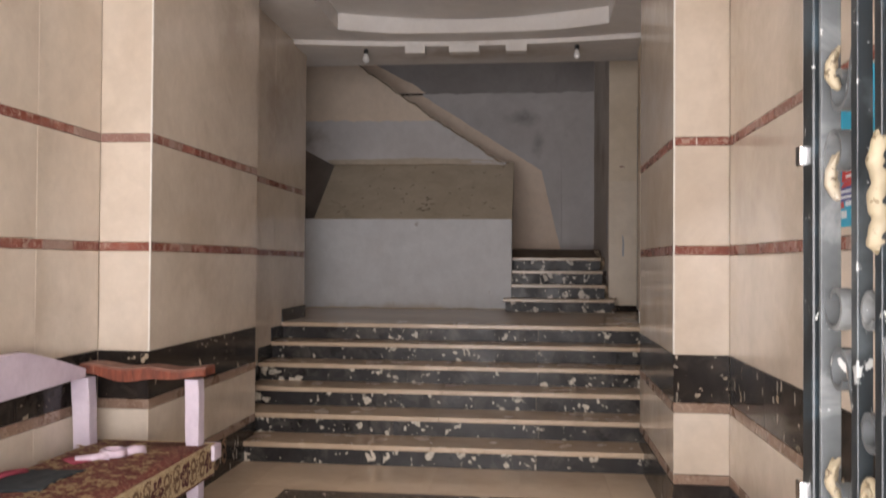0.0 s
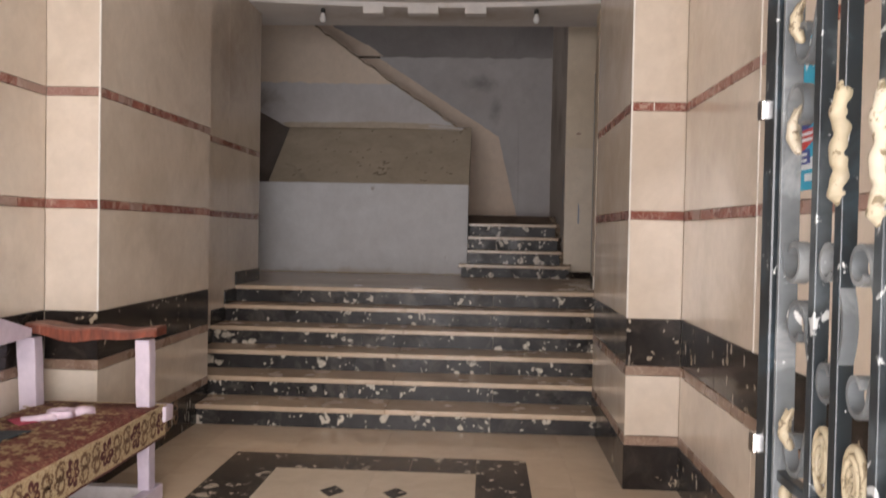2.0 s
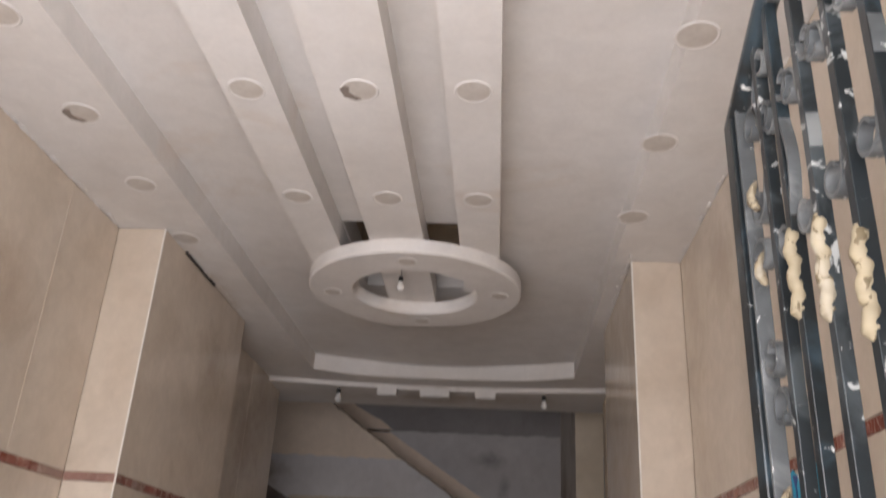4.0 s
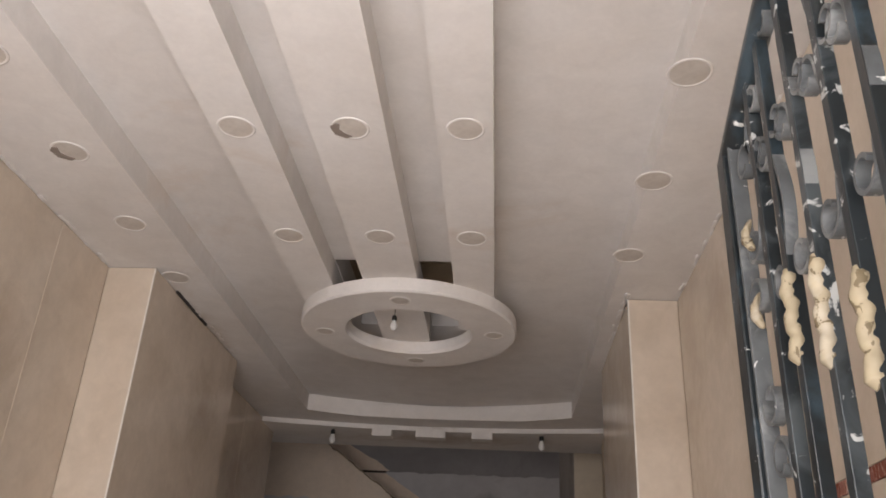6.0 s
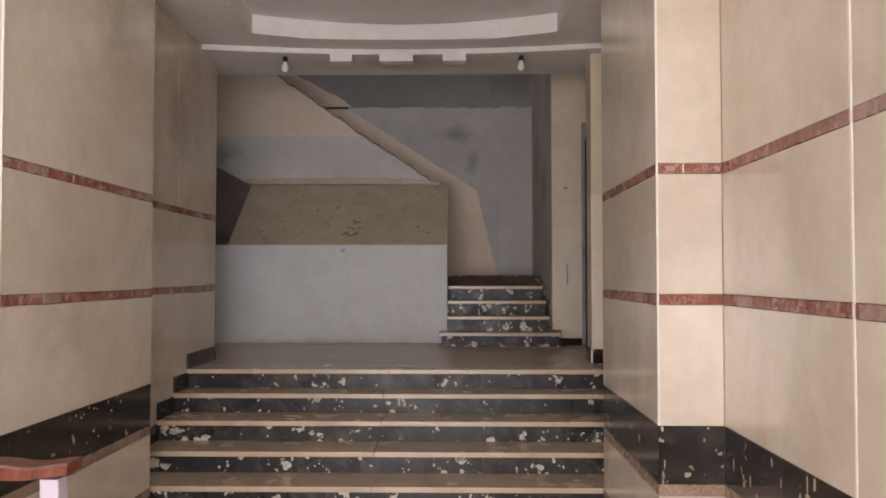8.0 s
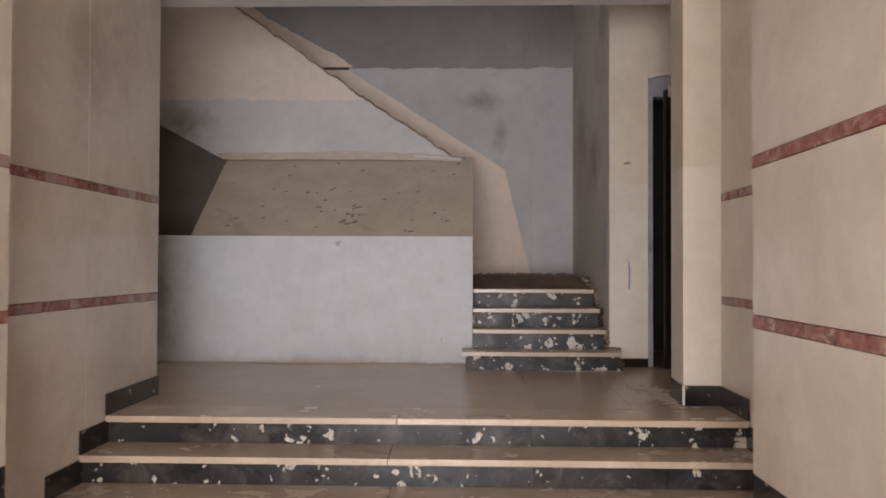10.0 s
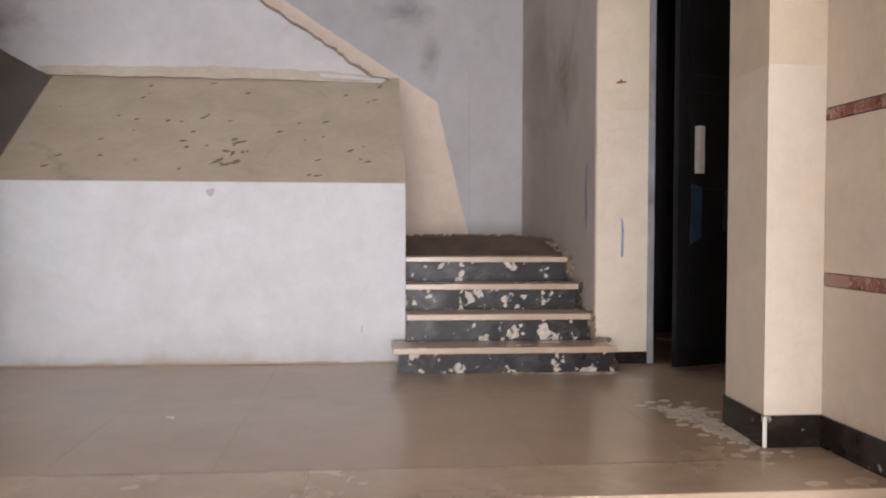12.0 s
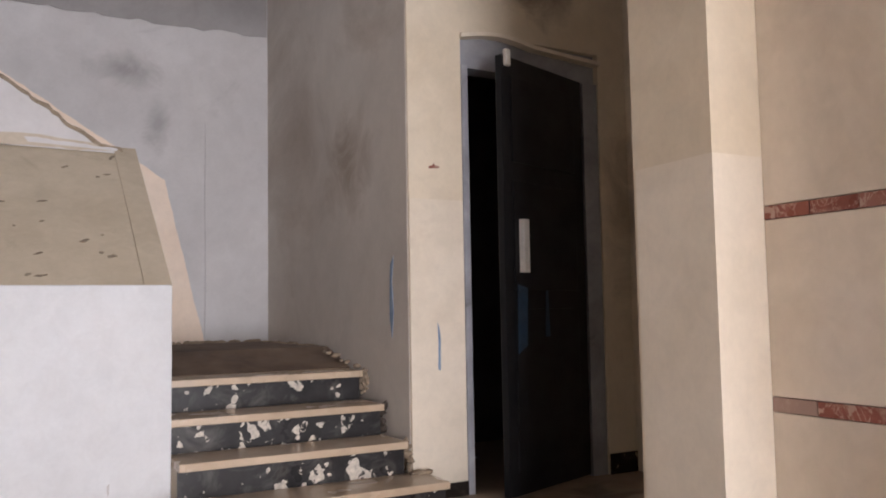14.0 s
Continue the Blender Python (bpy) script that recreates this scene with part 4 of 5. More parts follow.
structure(mesh("wall_dark_room", rm, DEEP_SHADE), "room behind the iron door, its shade painted near-black", "wall")
structure(mesh("wall_well_right", boxed(1.75, 1.85, 4.3, 6.8, 0.6, 6.2), GREY), "plain wall closing the stairwell", "wall")
part("skirting_slab", boxed(1.415, 1.615, 4.146, 4.158, LZ, LZ + 0.12), BLACK, bpy.data.objects["wall_door"])


# ---- lamps ----
def bulb(x, y, ztop, drop, size=1.0):
    """A bare bulb in a black holder on a short flex."""
    e = mesh("light_bulb", tube(bmesh.new(), [(0, 0, 0), (0.003, 0.002, -drop * 0.5), (0, 0, -drop)], 0.004, 6), BLACKPLASTIC)
    part("lamp_holder", turned(bmesh.new(), [(0.010, -drop + 0.004), (0.021, -drop), (0.023, -drop - 0.03), (0.019, -drop - 0.042)], (0, 0, 0), 14), BLACKPLASTIC, e, "black bulb holder", True)
    part("glass", turned(bmesh.new(), [(0.015, -drop - 0.04), (0.018, -drop - 0.055), (0.030, -drop - 0.085), (0.033, -drop - 0.105), (0.024, -drop - 0.128), (0.008, -drop - 0.138)], (0, 0, 0), 18), MILK, e, "milky glass bulb", True)
    e.matrix_basis = pose(x, y, ztop) @ Matrix.Diagonal((size, size, size, 1))
    tagged(e, "bare milky light bulb hanging on a short flex", "light bulb", "bare bulbs")


bulb(-2.44, 2.24, 3.60, 0.012)
bulb(-0.355, 2.24, 3.60, 0.012)
bulb(-1.47, -0.93, CZ, 0.075, 0.72)


def downlight(x, y, z, r, dirty, on=None):
    """A shallow round lamp hole in the gypsum, filled over, with a thin lip."""
    e = mesh("downlight_hole", turned(bmesh.new(), [(r + 0.004, 0.001), (r + 0.002, -0.003), (r - 0.003, -0.0045), (r - 0.008, -0.0035), (r - 0.011, 0.001)], (0, 0, 0), 28), GYPSUM, None, "", True)
    part("filler", turned(bmesh.new(), [(r - 0.009, 0.002), (r - 0.009, -0.001), (r * 0.4, -0.0016), (0.004, -0.0016)], (0, 0, 0), 24), PATCH, e, "rough filler plaster")
    if dirty:
        part("broken_edge", prism(bmesh.new(), [(-r * 1.05, -r * 0.2), (-r * 0.9, r * 0.5), (-r * 0.3, r * 0.85), (0.0, r * 0.7), (-r * 0.35, r * 0.45), (-r * 0.6, r * 0.1), (-r * 0.5, -r * 0.4), (-r * 0.8, -r * 0.5)], "z", -0.0055, 0.0), VOID, e, "dark broken edge")
    e.matrix_basis = pose(x, y, z)
    if on:
        e.name, e.parent = "lamp_hole", on
        return
    tagged(e, "shallow round downlight hole filled with plaster", "downlight hole", "ceiling lamp holes")


for x in (-1.945, -1.44, -0.94):
    for i in range(4):
        downlight(x, -1.97 - 1.04 * i, CZ, 0.082, x == -1.44 and i == 1)
for i in range(5):
    downlight(-2.80, -1.36 - 0.72 * i, CZ, 0.085, i == 2)
    downlight(-0.075, -1.80 - 0.80 * i, CZ, 0.085, False)
for a in range(4):
    downlight(RC[0] + 0.575 * math.cos(a * math.pi / 2), RC[1] + 0.575 * math.sin(a * math.pi / 2), 3.555, 0.062, False, ring)
# solid dark strip paints the shade of a gap; nothing is open here
gap = mesh("ceiling_gap_shade", boxed(PL + 0.001, PL + 0.014, -1.15, -0.55, CZ - 0.016, CZ - 0.001), DEEP_SHADE)
structure(gap, "dark strip painting the shade between pillar cladding and ceiling", "trim")
for x0, x1, y0, n, back, ahead in ((PL, PL + 0.035, -0.5, 3, 0.35, 0.55), (PR - 0.03, PR, -0.9, 4, 0.35, 0.55), (XL, XL + 0.02, -1.6, 7, 2.6, 0.05), (XR - 0.015, XR, -1.3, 5, 2.2, 0.05)):
    cr = random.Random(n)
    bm = bmesh.new()
    for i in range(n * 9):
        r = bmesh.ops.create_icosphere(bm, subdivisions=1, radius=cr.uniform(0.004, 0.015))
        p = Vector((cr.uniform(x0, x1), y0 + cr.uniform(-back, ahead), CZ - 0.004))
        for v in r["verts"]:
            v.co = Vector((v.co.x, v.co.y * 3.0, v.co.z * 0.6)) + p
    structure(mesh("plaster_trim", bm, GYPSUM), "crumbled plaster along the ceiling edge", "trim")

# ---- poster ----
POSTER_BLUE = cloudy("cyan_print", (0.04, 0.40, 0.60), (0.03, 0.33, 0.52), 6, 0.45, 60, 0.05)
PAPER = cloudy("white_print", (0.72, 0.76, 0.78), (0.62, 0.68, 0.72), 20, 0.5)
PRED = cloudy("red_print", (0.55, 0.06, 0.05), (0.45, 0.04, 0.04), 8, 0.45)
PNAVY = cloudy("navy_print", (0.05, 0.07, 0.30), (0.03, 0.05, 0.2), 8, 0.45)


def pp(name, pts, mat, lift, parent, label=""):
    """A flat print on the right-hand wall: pts in metres from the sheet's upper far corner (across, down)."""
    return part(name, prism(bmesh.new(), [(-2.735 - a, 2.128 - d) for a, d in pts], "x", XR - 0.004 - lift - 0.0006, XR - 0.004 - lift), mat, parent, label)


def rect(a0, a1, d0, d1):
    return [(a0, d0), (a1, d0), (a1, d1), (a0, d1)]


sheet = mesh("poster", prism(bmesh.new(), [(-2.735 - a, 2.128 - d) for a, d in ((0, 0.03), (0.05, 0.0), (0.10, 0.03), (0.17, 0.0), (0.40, 0.02), (0.40, 0.50), (0.34, 0.53), (0.06, 0.53), (0.04, 0.50), (0, 0.49))], "x", XR - 0.004, XR - 0.0015), POSTER_BLUE)
tagged(sheet, "torn cyan pharmacy poster stuck on the marble wall", "poster")
pp("torn_patch", [(0.10, 0.03), (0.17, 0.0), (0.24, 0.02), (0.20, 0.07), (0.13, 0.06)], PAPER, 0.0004, sheet, "torn white paper")
pp("emblem", [(0.05, 0.02), (0.11, 0.03), (0.085, 0.06), (0.09, 0.15), (0.07, 0.17), (0.07, 0.07)], PNAVY, 0.0005, sheet, "dark cup emblem")
for i in range(9):
    a = 0.02 + 0.040 * i
    pp("text_bar", rect(a, a + 0.031, 0.20, 0.225), PAPER, 0.0005, sheet)
for i in range(3):
    pp("script_bar", [(0.19 + 0.06 * i, 0.07 + 0.02 * i), (0.23 + 0.06 * i, 0.06), (0.24 + 0.06 * i, 0.09), (0.20 + 0.06 * i, 0.12)], PAPER, 0.0006, sheet)
oval = [(0.065 + 0.045 * math.cos(6.2832 * k / 24), 0.295 + 0.055 * math.sin(6.2832 * k / 24)) for k in range(24)]
pp("oval_badge", oval, PAPER, 0.0005, sheet, "white oval badge")
pp("badge_bar", rect(0.04, 0.09, 0.275, 0.287), PRED, 0.0012, sheet)
pp("badge_bar", rect(0.035, 0.095, 0.30, 0.315), SLATE, 0.0012, sheet)
for k, (a, d, mat) in enumerate(((0.18, 0.245, PNAVY), (0.135, 0.325, PRED), (0.09, 0.395, PNAVY))):
    pp("ribbon", [(a, d), (a + 0.16, d - 0.005), (a + 0.17, d + 0.045), (a - 0.01, d + 0.05)], mat, 0.0007, sheet)
    for j in range(2):
        pp("text_bar", rect(a + 0.03, a + 0.14, d + 0.008 + 0.02 * j, d + 0.018 + 0.02 * j), PAPER, 0.0014, sheet)
pp("ribbon_fold", [(0.20, 0.295), (0.30, 0.293), (0.20, 0.335), (0.12, 0.338)], PNAVY, 0.0006, sheet)
pp("ribbon_fold", [(0.15, 0.375), (0.26, 0.372), (0.17, 0.405), (0.09, 0.408)], PRED, 0.0006, sheet)
pp("label_box", [(0.0, 0.43), (0.13, 0.425), (0.15, 0.465), (0.0, 0.468)], PRED, 0.0005, sheet)
pp("text_bar", rect(0.02, 0.11, 0.44, 0.455), PAPER, 0.0012, sheet)
pp("label_box", rect(0.16, 0.39, 0.42, 0.46), PAPER, 0.0005, sheet)
for j in range(2):
    pp("label_box", rect(0.02 + 0.19 * j, 0.17 + 0.20 * j, 0.475, 0.50), PAPER, 0.0005, sheet)

# ---- bench ----
bench = mesh("bench", boxed(-2.515, -2.455, -3.95, -1.62, 0.0, 0.085, bevel=0.012), LILAC)
tagged(bench, "lilac painted wooden bench with red-brown armrest", "bench")


def post(y, x, z0, z1, lean=0.0, wide=0.035):
    """A hand-sawn post, broader at the top, with wavering edges."""
    bm = box(bmesh.new(), -1, 1, -0.04, 0.04, 0, 1)
    bmesh.ops.subdivide_edges(bm, edges=[e for e in bm.edges if abs(e.verts[0].co.z - e.verts[1].co.z) > 0.5], cuts=9)
    for v in bm.verts:
        f = v.co.z
        side_ = 1 if v.co.x > 0 else -1
        v.co.x = side_ * wide * (0.90 + 0.16 * f) + 0.006 * noise.noise(Vector((f * 4 + y, side_ * 3.0, x))) + lean * f * (z1 - z0)
        v.co.y += 0.004 * noise.noise(Vector((f * 5, side_, y)))
        v.co += Vector((x, y, z0))
        v.co.z = z0 + f * (z1 - z0)
    bmesh.ops.bevel(bm, geom=[e for e in bm.edges if abs((e.verts[0].co - e.verts[1].co).normalized().z) > 0.8 and e.calc_face_angle(0) > 0.8], offset=0.004, segments=1, affect="EDGES")
    return part("post", bm, LILAC, bench)


for y in (-1.72, -3.85):
    post(y, -2.505, 0.085, 0.85, -0.02)
    post(y - 0.05, -3.06, 0.0, 0.855, -0.05, 0.046)
    part("foot_rail", boxed(-3.09, -2.52, y - 0.03, y + 0.03, 0.008, 0.095, bevel=0.006), PALEWOOD, bench, "pale grey cross rail")
    part("seat_rail", boxed(-3.10, -2.45, y - 0.055, y + 0.05, 0.36, 0.43, bevel=0.008), LILAC, bench)
    nx = 16
    top = [(-3.11 + 0.68 * i / nx, 0.928 - 0.010 * math.sin(math.pi * i / nx) + 0.007 * math.sin(4.5 * math.pi * i / nx) - 0.012 * i / nx) for i in range(nx + 1)]
    low = [(x, z - 0.048 - 0.020 * math.sin(math.pi * k / nx) ** 2 - 0.008 * math.sin(2 * math.pi * k / nx)) for k, (x, z) in enumerate(top)]
    arm = prism(bmesh.new(), [(x, z - 0.012) for x, z in top] + low[::-1], "y", y - 0.085, y + 0.06)
    bmesh.ops.bevel(arm, geom=[e for e in arm.edges if abs(e.verts[0].co.y - e.verts[1].co.y) < 1e-5], offset=0.006, segments=1, affect="EDGES")
    arm = part("armrest", arm, ARMWOOD, bench, "worn red-brown wooden armrest")
    # paler cap over the armrest's upper face
    cap = prism(bmesh.new(), top + [(x, z - 0.0125) for x, z in top[::-1]], "y", y - 0.080, y + 0.055)
    bmesh.ops.bevel(cap, geom=[e for e in cap.edges if abs(e.verts[0].co.y - e.verts[1].co.y) < 1e-5 and e.verts[0].co.z > 0.905], offset=0.005, segments=2, affect="EDGES")
    part("paler_top", cap, ARMTOP, arm, "paler upper face")
part("end_block", boxed(-2.52, -2.415, -1.70, -1.595, 0.418, 0.50, bevel=0.012), LILAC, bench)
part("post", boxed(-2.525, -2.475, -2.80, -2.76, 0.0, 0.40, bevel=0.006), LILAC, bench)
part("seat_rail", boxed(-2.53, -2.47, -3.9, -1.66, 0.33, 0.40, bevel=0.006), LILAC, bench)
part("seat_rail", boxed(-3.10, -3.04, -3.9, -1.66, 0.33, 0.40, bevel=0.006), LILAC, bench)
back = bmesh.new()
ny = 20
lo = [(-1.83 - 2.05 * i / ny, 0.865 - 0.02 * math.sin(math.pi * i / ny)) for i in range(ny + 1)]
hi = [(-1.83 - 2.05 * i / ny, 0.905 + 0.14 * min(1, math.sin(math.pi * i / ny) * 1.4)) for i in range(ny + 1)]
prism(back, lo + hi[::-1], "x", -3.10, -3.055)
part("backrest", back, LILAC, bench)
part("seat_board", boxed(-3.10, -2.46, -3.92, -1.64, 0.385, 0.405), LILAC, bench)

cushion = bmesh.new()
box(cushion, -3.08, -2.445, -3.90, -1.655, 0.407, 0.515)
bmesh.ops.subdivide_edges(cushion, edges=cushion.edges[:], cuts=9, use_grid_fill=True)
for v in cushion.verts:
    k = (v.co.x + 2.76) / 0.32
    j = (v.co.y + 2.78) / 1.12
    edge = max(abs(k), abs(j))
    if v.co.z > 0.5:
        v.co.z += 0.016 * (1 - edge ** 4) - 0.012 * edge ** 8 + 0.006 * noise.noise(v.co * 5)
    else:
        v.co.x += 0.008 * noise.noise(v.co * 4)
cushion = mesh("seat_cushion", cushion, CARPET, None, "", True)
tagged(cushion, "maroon floral carpet cushion lying on the bench", "cushion")
bd = bmesh.new()
pts = [(-3.90 + 2.25 * i / 30, 0.345 + 0.012 * noise.noise(Vector((i * 0.3, 0, 0)))) for i in range(31)]
tp = [(y, 0.505 + 0.004 * noise.noise(Vector((i * 0.5, 3, 0)))) for i, (y, z) in enumerate(pts)]
prism(bd, pts + tp[::-1], "x", -2.447, -2.434)
border = part("border", bd, BORDER, cushion, "beige border woven with dark flowers")


def petal(bm, o, u, w, a, l, d, lift):
    """A thin pointed petal on a surface: o its foot, u and w the surface's axes, a its heading, l and d its size."""
    dirv, side_ = u * math.cos(a) + w * math.sin(a), w * math.cos(a) - u * math.sin(a)
    n = u.cross(w).normalized() * lift
    vs = [bm.verts.new(o + n + dirv * (l * f) + side_ * (d * k)) for f, k in ((0, 0), (0.3, 0.8), (0.65, 1), (0.9, 0.5), (1, 0), (0.9, -0.5), (0.65, -1), (0.3, -0.8))]
    bm.faces.new(vs)


fl, cu = bmesh.new(), bmesh.new()
fr = random.Random(8)
uY, uZ = Vector((0, 1, 0)), Vector((0, 0, 1))
cv = bmesh.new()
for i in range(8):
    o = Vector((-2.434, -1.72 - 0.30 * i, 0.428))
    for k in range(6):
        a = k * 1.047 + i
        petal(fl, o + (uY * math.cos(a) + uZ * math.sin(a)) * 0.010, uY, uZ, a + fr.uniform(-0.2, 0.2), fr.uniform(0.046, 0.064), fr.uniform(0.017, 0.024), 0.0008)
        petal(cu, o + (uY * math.cos(a) + uZ * math.sin(a)) * 0.020, uY, uZ, a, 0.022, 0.006, 0.0018)
    for k in range(5):
        petal(cu, o, uY, uZ, k * 1.257 + 0.4, 0.014, 0.006, 0.0024)
    for sgn in (-1, 1):
        for side_ in (-1, 1):
            c = o + uY * (0.15 + side_ * 0.052) + uZ * (0.026 * sgn)
            for k in range(13):
                a = sgn * side_ * 0.52 * k + (0.6 if sgn > 0 else 3.2)
                petal(cv, c + (uY * math.cos(a) + uZ * math.sin(a)) * (0.040 - 0.0025 * k), uY, uZ, a + sgn * side_ * 1.57, 0.030, 0.0066 + 0.002 * math.sin(k), 0.0008)
tagged(part("curl_weave", cv, WEAVE_BROWN, border, "brown woven curls"), kind="stuff")
tagged(part("flower_weave", fl, WEAVE_DARK, border, "dark maroon woven flowers"), kind="stuff")
tagged(part("flower_hearts", cu, WEAVE_BEIGE, border, "beige flower hearts"), kind="stuff")
tp_bm = bmesh.new()
uX = Vector((1, 0, 0))
for i in range(300):
    o = Vector((fr.uniform(-3.04, -2.49), fr.uniform(-3.85, -1.70), 0))
    k_, j_ = (o.x + 2.76) / 0.32, (o.y + 2.78) / 1.12
    e_ = max(abs(k_), abs(j_))
    o.z = 0.517 + 0.016 * (1 - e_ ** 4) - 0.012 * e_ ** 8 + 0.006
    a0 = fr.uniform(0, 6.28)
    for k in range(fr.choice((3, 4, 5))):
        petal(tp_bm, o, uX, uY, a0 + k * 0.9, fr.uniform(0.018, 0.044), fr.uniform(0.004, 0.009), 0.0)
tagged(part("woven_leaves", tp_bm, WEAVE_BEIGE, cushion, "scattered beige woven leaves"), kind="stuff")
pipe = tube(bmesh.new(), [(-2.438, y, z) for y, z in pts], 0.007, 6)
part("hem", pipe, WEAVE_DARK, cushion, "dark red hem", True)
endb = prism(bmesh.new(), [(-3.05, 0.40), (-2.45, 0.36), (-2.45, 0.505), (-3.05, 0.505)], "y", -1.657, -1.645)
part("border", endb, BORDER, cushion, "beige border woven with dark flowers")


def ribbon(bm, pts, w, t):
    """A soft folded band of cloth along a line."""
    pts = [Vector(p) for p in pts]
    rings = []
    for i, p in enumerate(pts):
        d = (pts[min(i + 1, len(pts) - 1)] - pts[max(i - 1, 0)])
        d.z = 0
        n = Vector((-d.y, d.x, 0)).normalized()
        k = w * (0.8 + 0.3 * noise.noise(p * 12))
        rings.append([bm.verts.new(p + n * k * a + Vector((0, 0, t * b))) for a, b in ((-1, 0), (-0.6, 1), (0.6, 1.1), (1, 0))])
    for r, s in zip(rings, rings[1:]):
        for j in range(4):
            bm.faces.new((r[j], r[(j + 1) % 4], s[(j + 1) % 4], s[j]))
    bm.faces.new(rings[0])
    bm.faces.new(rings[-1])
    return bm


CT = 0.533
cl = bmesh.new()
ribbon(cl, [(-2.98, -2.12, CT), (-2.92, -2.07, CT), (-2.87, -2.05, CT + 0.004), (-2.83, -2.02, CT)], 0.026, 0.016)
ribbon(cl, [(-2.83 + 0.075 * math.cos(a * 0.7), -1.96 + 0.065 * math.sin(a * 0.7), CT + 0.004) for a in range(10)], 0.013, 0.020)
ribbon(cl, [(-2.79, -1.93, CT), (-2.74, -1.88, CT + 0.006), (-2.70, -1.83, CT)], 0.036, 0.02)
for v in cl.verts:
    v.co = Vector((-2.84 + 0.80 * (v.co.x + 2.84) + 0.09, -2.0 + 0.80 * (v.co.y + 2.0) - 0.16, CT + 1.5 * (v.co.z - CT)))
cl = mesh("crumpled_garment", cl, PINK, None, "", True)
tagged(cl, "crumpled pale pink garment lying on the cushion", "garment")
part("lining", ribbon(bmesh.new(), [(-2.90, -2.26, CT), (-2.82, -2.16, CT + 0.002), (-2.74, -2.06, CT)], 0.085, 0.010), ROSE, cl, "rose red lining", True)
dk = bmesh.new()
bmesh.ops.create_grid(dk, x_segments=16, y_segments=12, size=1)
for v in dk.verts:
    x, y = v.co.x, v.co.y
    v.co = Vector((-2.88 + 0.13 * x + 0.03 * y * y, -2.60 + 0.17 * y + 0.03 * x, CT + 0.008 + 0.022 * abs(noise.noise(Vector((x * 2, y * 2, 1)))) * (1.2 - abs(x))))
r = bmesh.ops.extrude_face_region(dk, geom=dk.faces[:])
for v in [e for e in r["geom"] if isinstance(e, bmesh.types.BMVert)]:
    v.co.z -= 0.007
dk = mesh("dark_cloth", dk, SLATE, None, "", True)
tagged(dk, "dark slate folded cloth lying on the cushion", "cloth")
part("pink_trim", ribbon(bmesh.new(), [(-3.02, -2.66, CT + 0.01), (-2.98, -2.58, CT + 0.02), (-2.95, -2.49, CT + 0.012)], 0.022, 0.014), ROSE, dk, "pink edging", True)

# ---- iron gate ----
GX = -0.29
gate = mesh("iron_gate", boxed(GX - 0.022, GX + 0.022, -4.465, -4.415, 0.03, 2.60, bevel=0.004), IRON)
tagged(gate, "open black wrought-iron gate with worn gold castings", "gate")
part("hinge_stile", boxed(GX - 0.022, GX + 0.022, -5.46, -5.41, 0.03, 2.86, bevel=0.004), IRON, gate)
BARS = (-4.615, -4.70, -4.82, -4.95, -5.07, -5.19, -5.31)
bar_at = {}
for i, y in enumerate(BARS):
    top = 2.60 + 0.26 * math.sin(min(1, (-4.44 - y) / 0.9) * math.pi / 2)
    w = 0.0115
    bar_at[y] = part("bar", boxed(GX - w, GX + w, y - w, y + w, 0.06, top, bevel=0.002), IRON_RUBBED if i in (0, 2, 3) else IRON, gate)
part("frame_bar", boxed(GX - 0.016, GX + 0.016, -4.488, -4.478, 0.06, 2.62, bevel=0.002), IRON_GREY, gate)
for z in (0.06, 1.045, 0.99):
    low_rail = part("rail", boxed(GX - 0.010, GX + 0.010, -5.42, -4.455, z - 0.009, z + 0.009, bevel=0.003), IRON, gate)
arcpts = [(GX, -4.43 - 0.99 * i / 20, 2.59 + 0.27 * math.sin(min(1, i / 18) * math.pi / 2)) for i in range(21)]
part("top_rail", tube(bmesh.new(), arcpts, 0.024, 8), IRON, gate, "", True)


def curl(cy, cz, r, turn, spin, side=1, w=0.009, n=24, turns=1.05):
    """A flat-bar volute in the gate's plane, from the outside inward."""
    out = []
    for i in range(n):
        a = turn + side * spin * turns * 2 * math.pi * i / (n - 1)
        k = r * (1 - 0.52 * i / (n - 1))
        out.append((cy + k * math.cos(a), cz + k * math.sin(a)))
    return out


def flatbar(bm, line, w=0.010, t=0.003):
    """A flat iron strip standing on edge along a line of (y, z)."""
    rings = []
    for i, p in enumerate(line):
        q, o = line[min(i + 1, len(line) - 1)], line[max(i - 1, 0)]
        d = Vector((q[0] - o[0], q[1] - o[1]))
        d = d.normalized() if d.length else Vector((1, 0))
        ny_, nz_ = -d.y, d.x
        rings.append([bm.verts.new((GX + sx * w, p[0] + ny_ * s * t, p[1] + nz_ * s * t)) for sx, s in ((-1, -1), (1, -1), (1, 1), (-1, 1))])
    for a, b in zip(rings, rings[1:]):
        for j in range(4):
            bm.faces.new((a[j], a[(j + 1) % 4], b[(j + 1) % 4], b[j]))
    bm.faces.new(rings[0])
    bm.faces.new(rings[-1])
    return bm


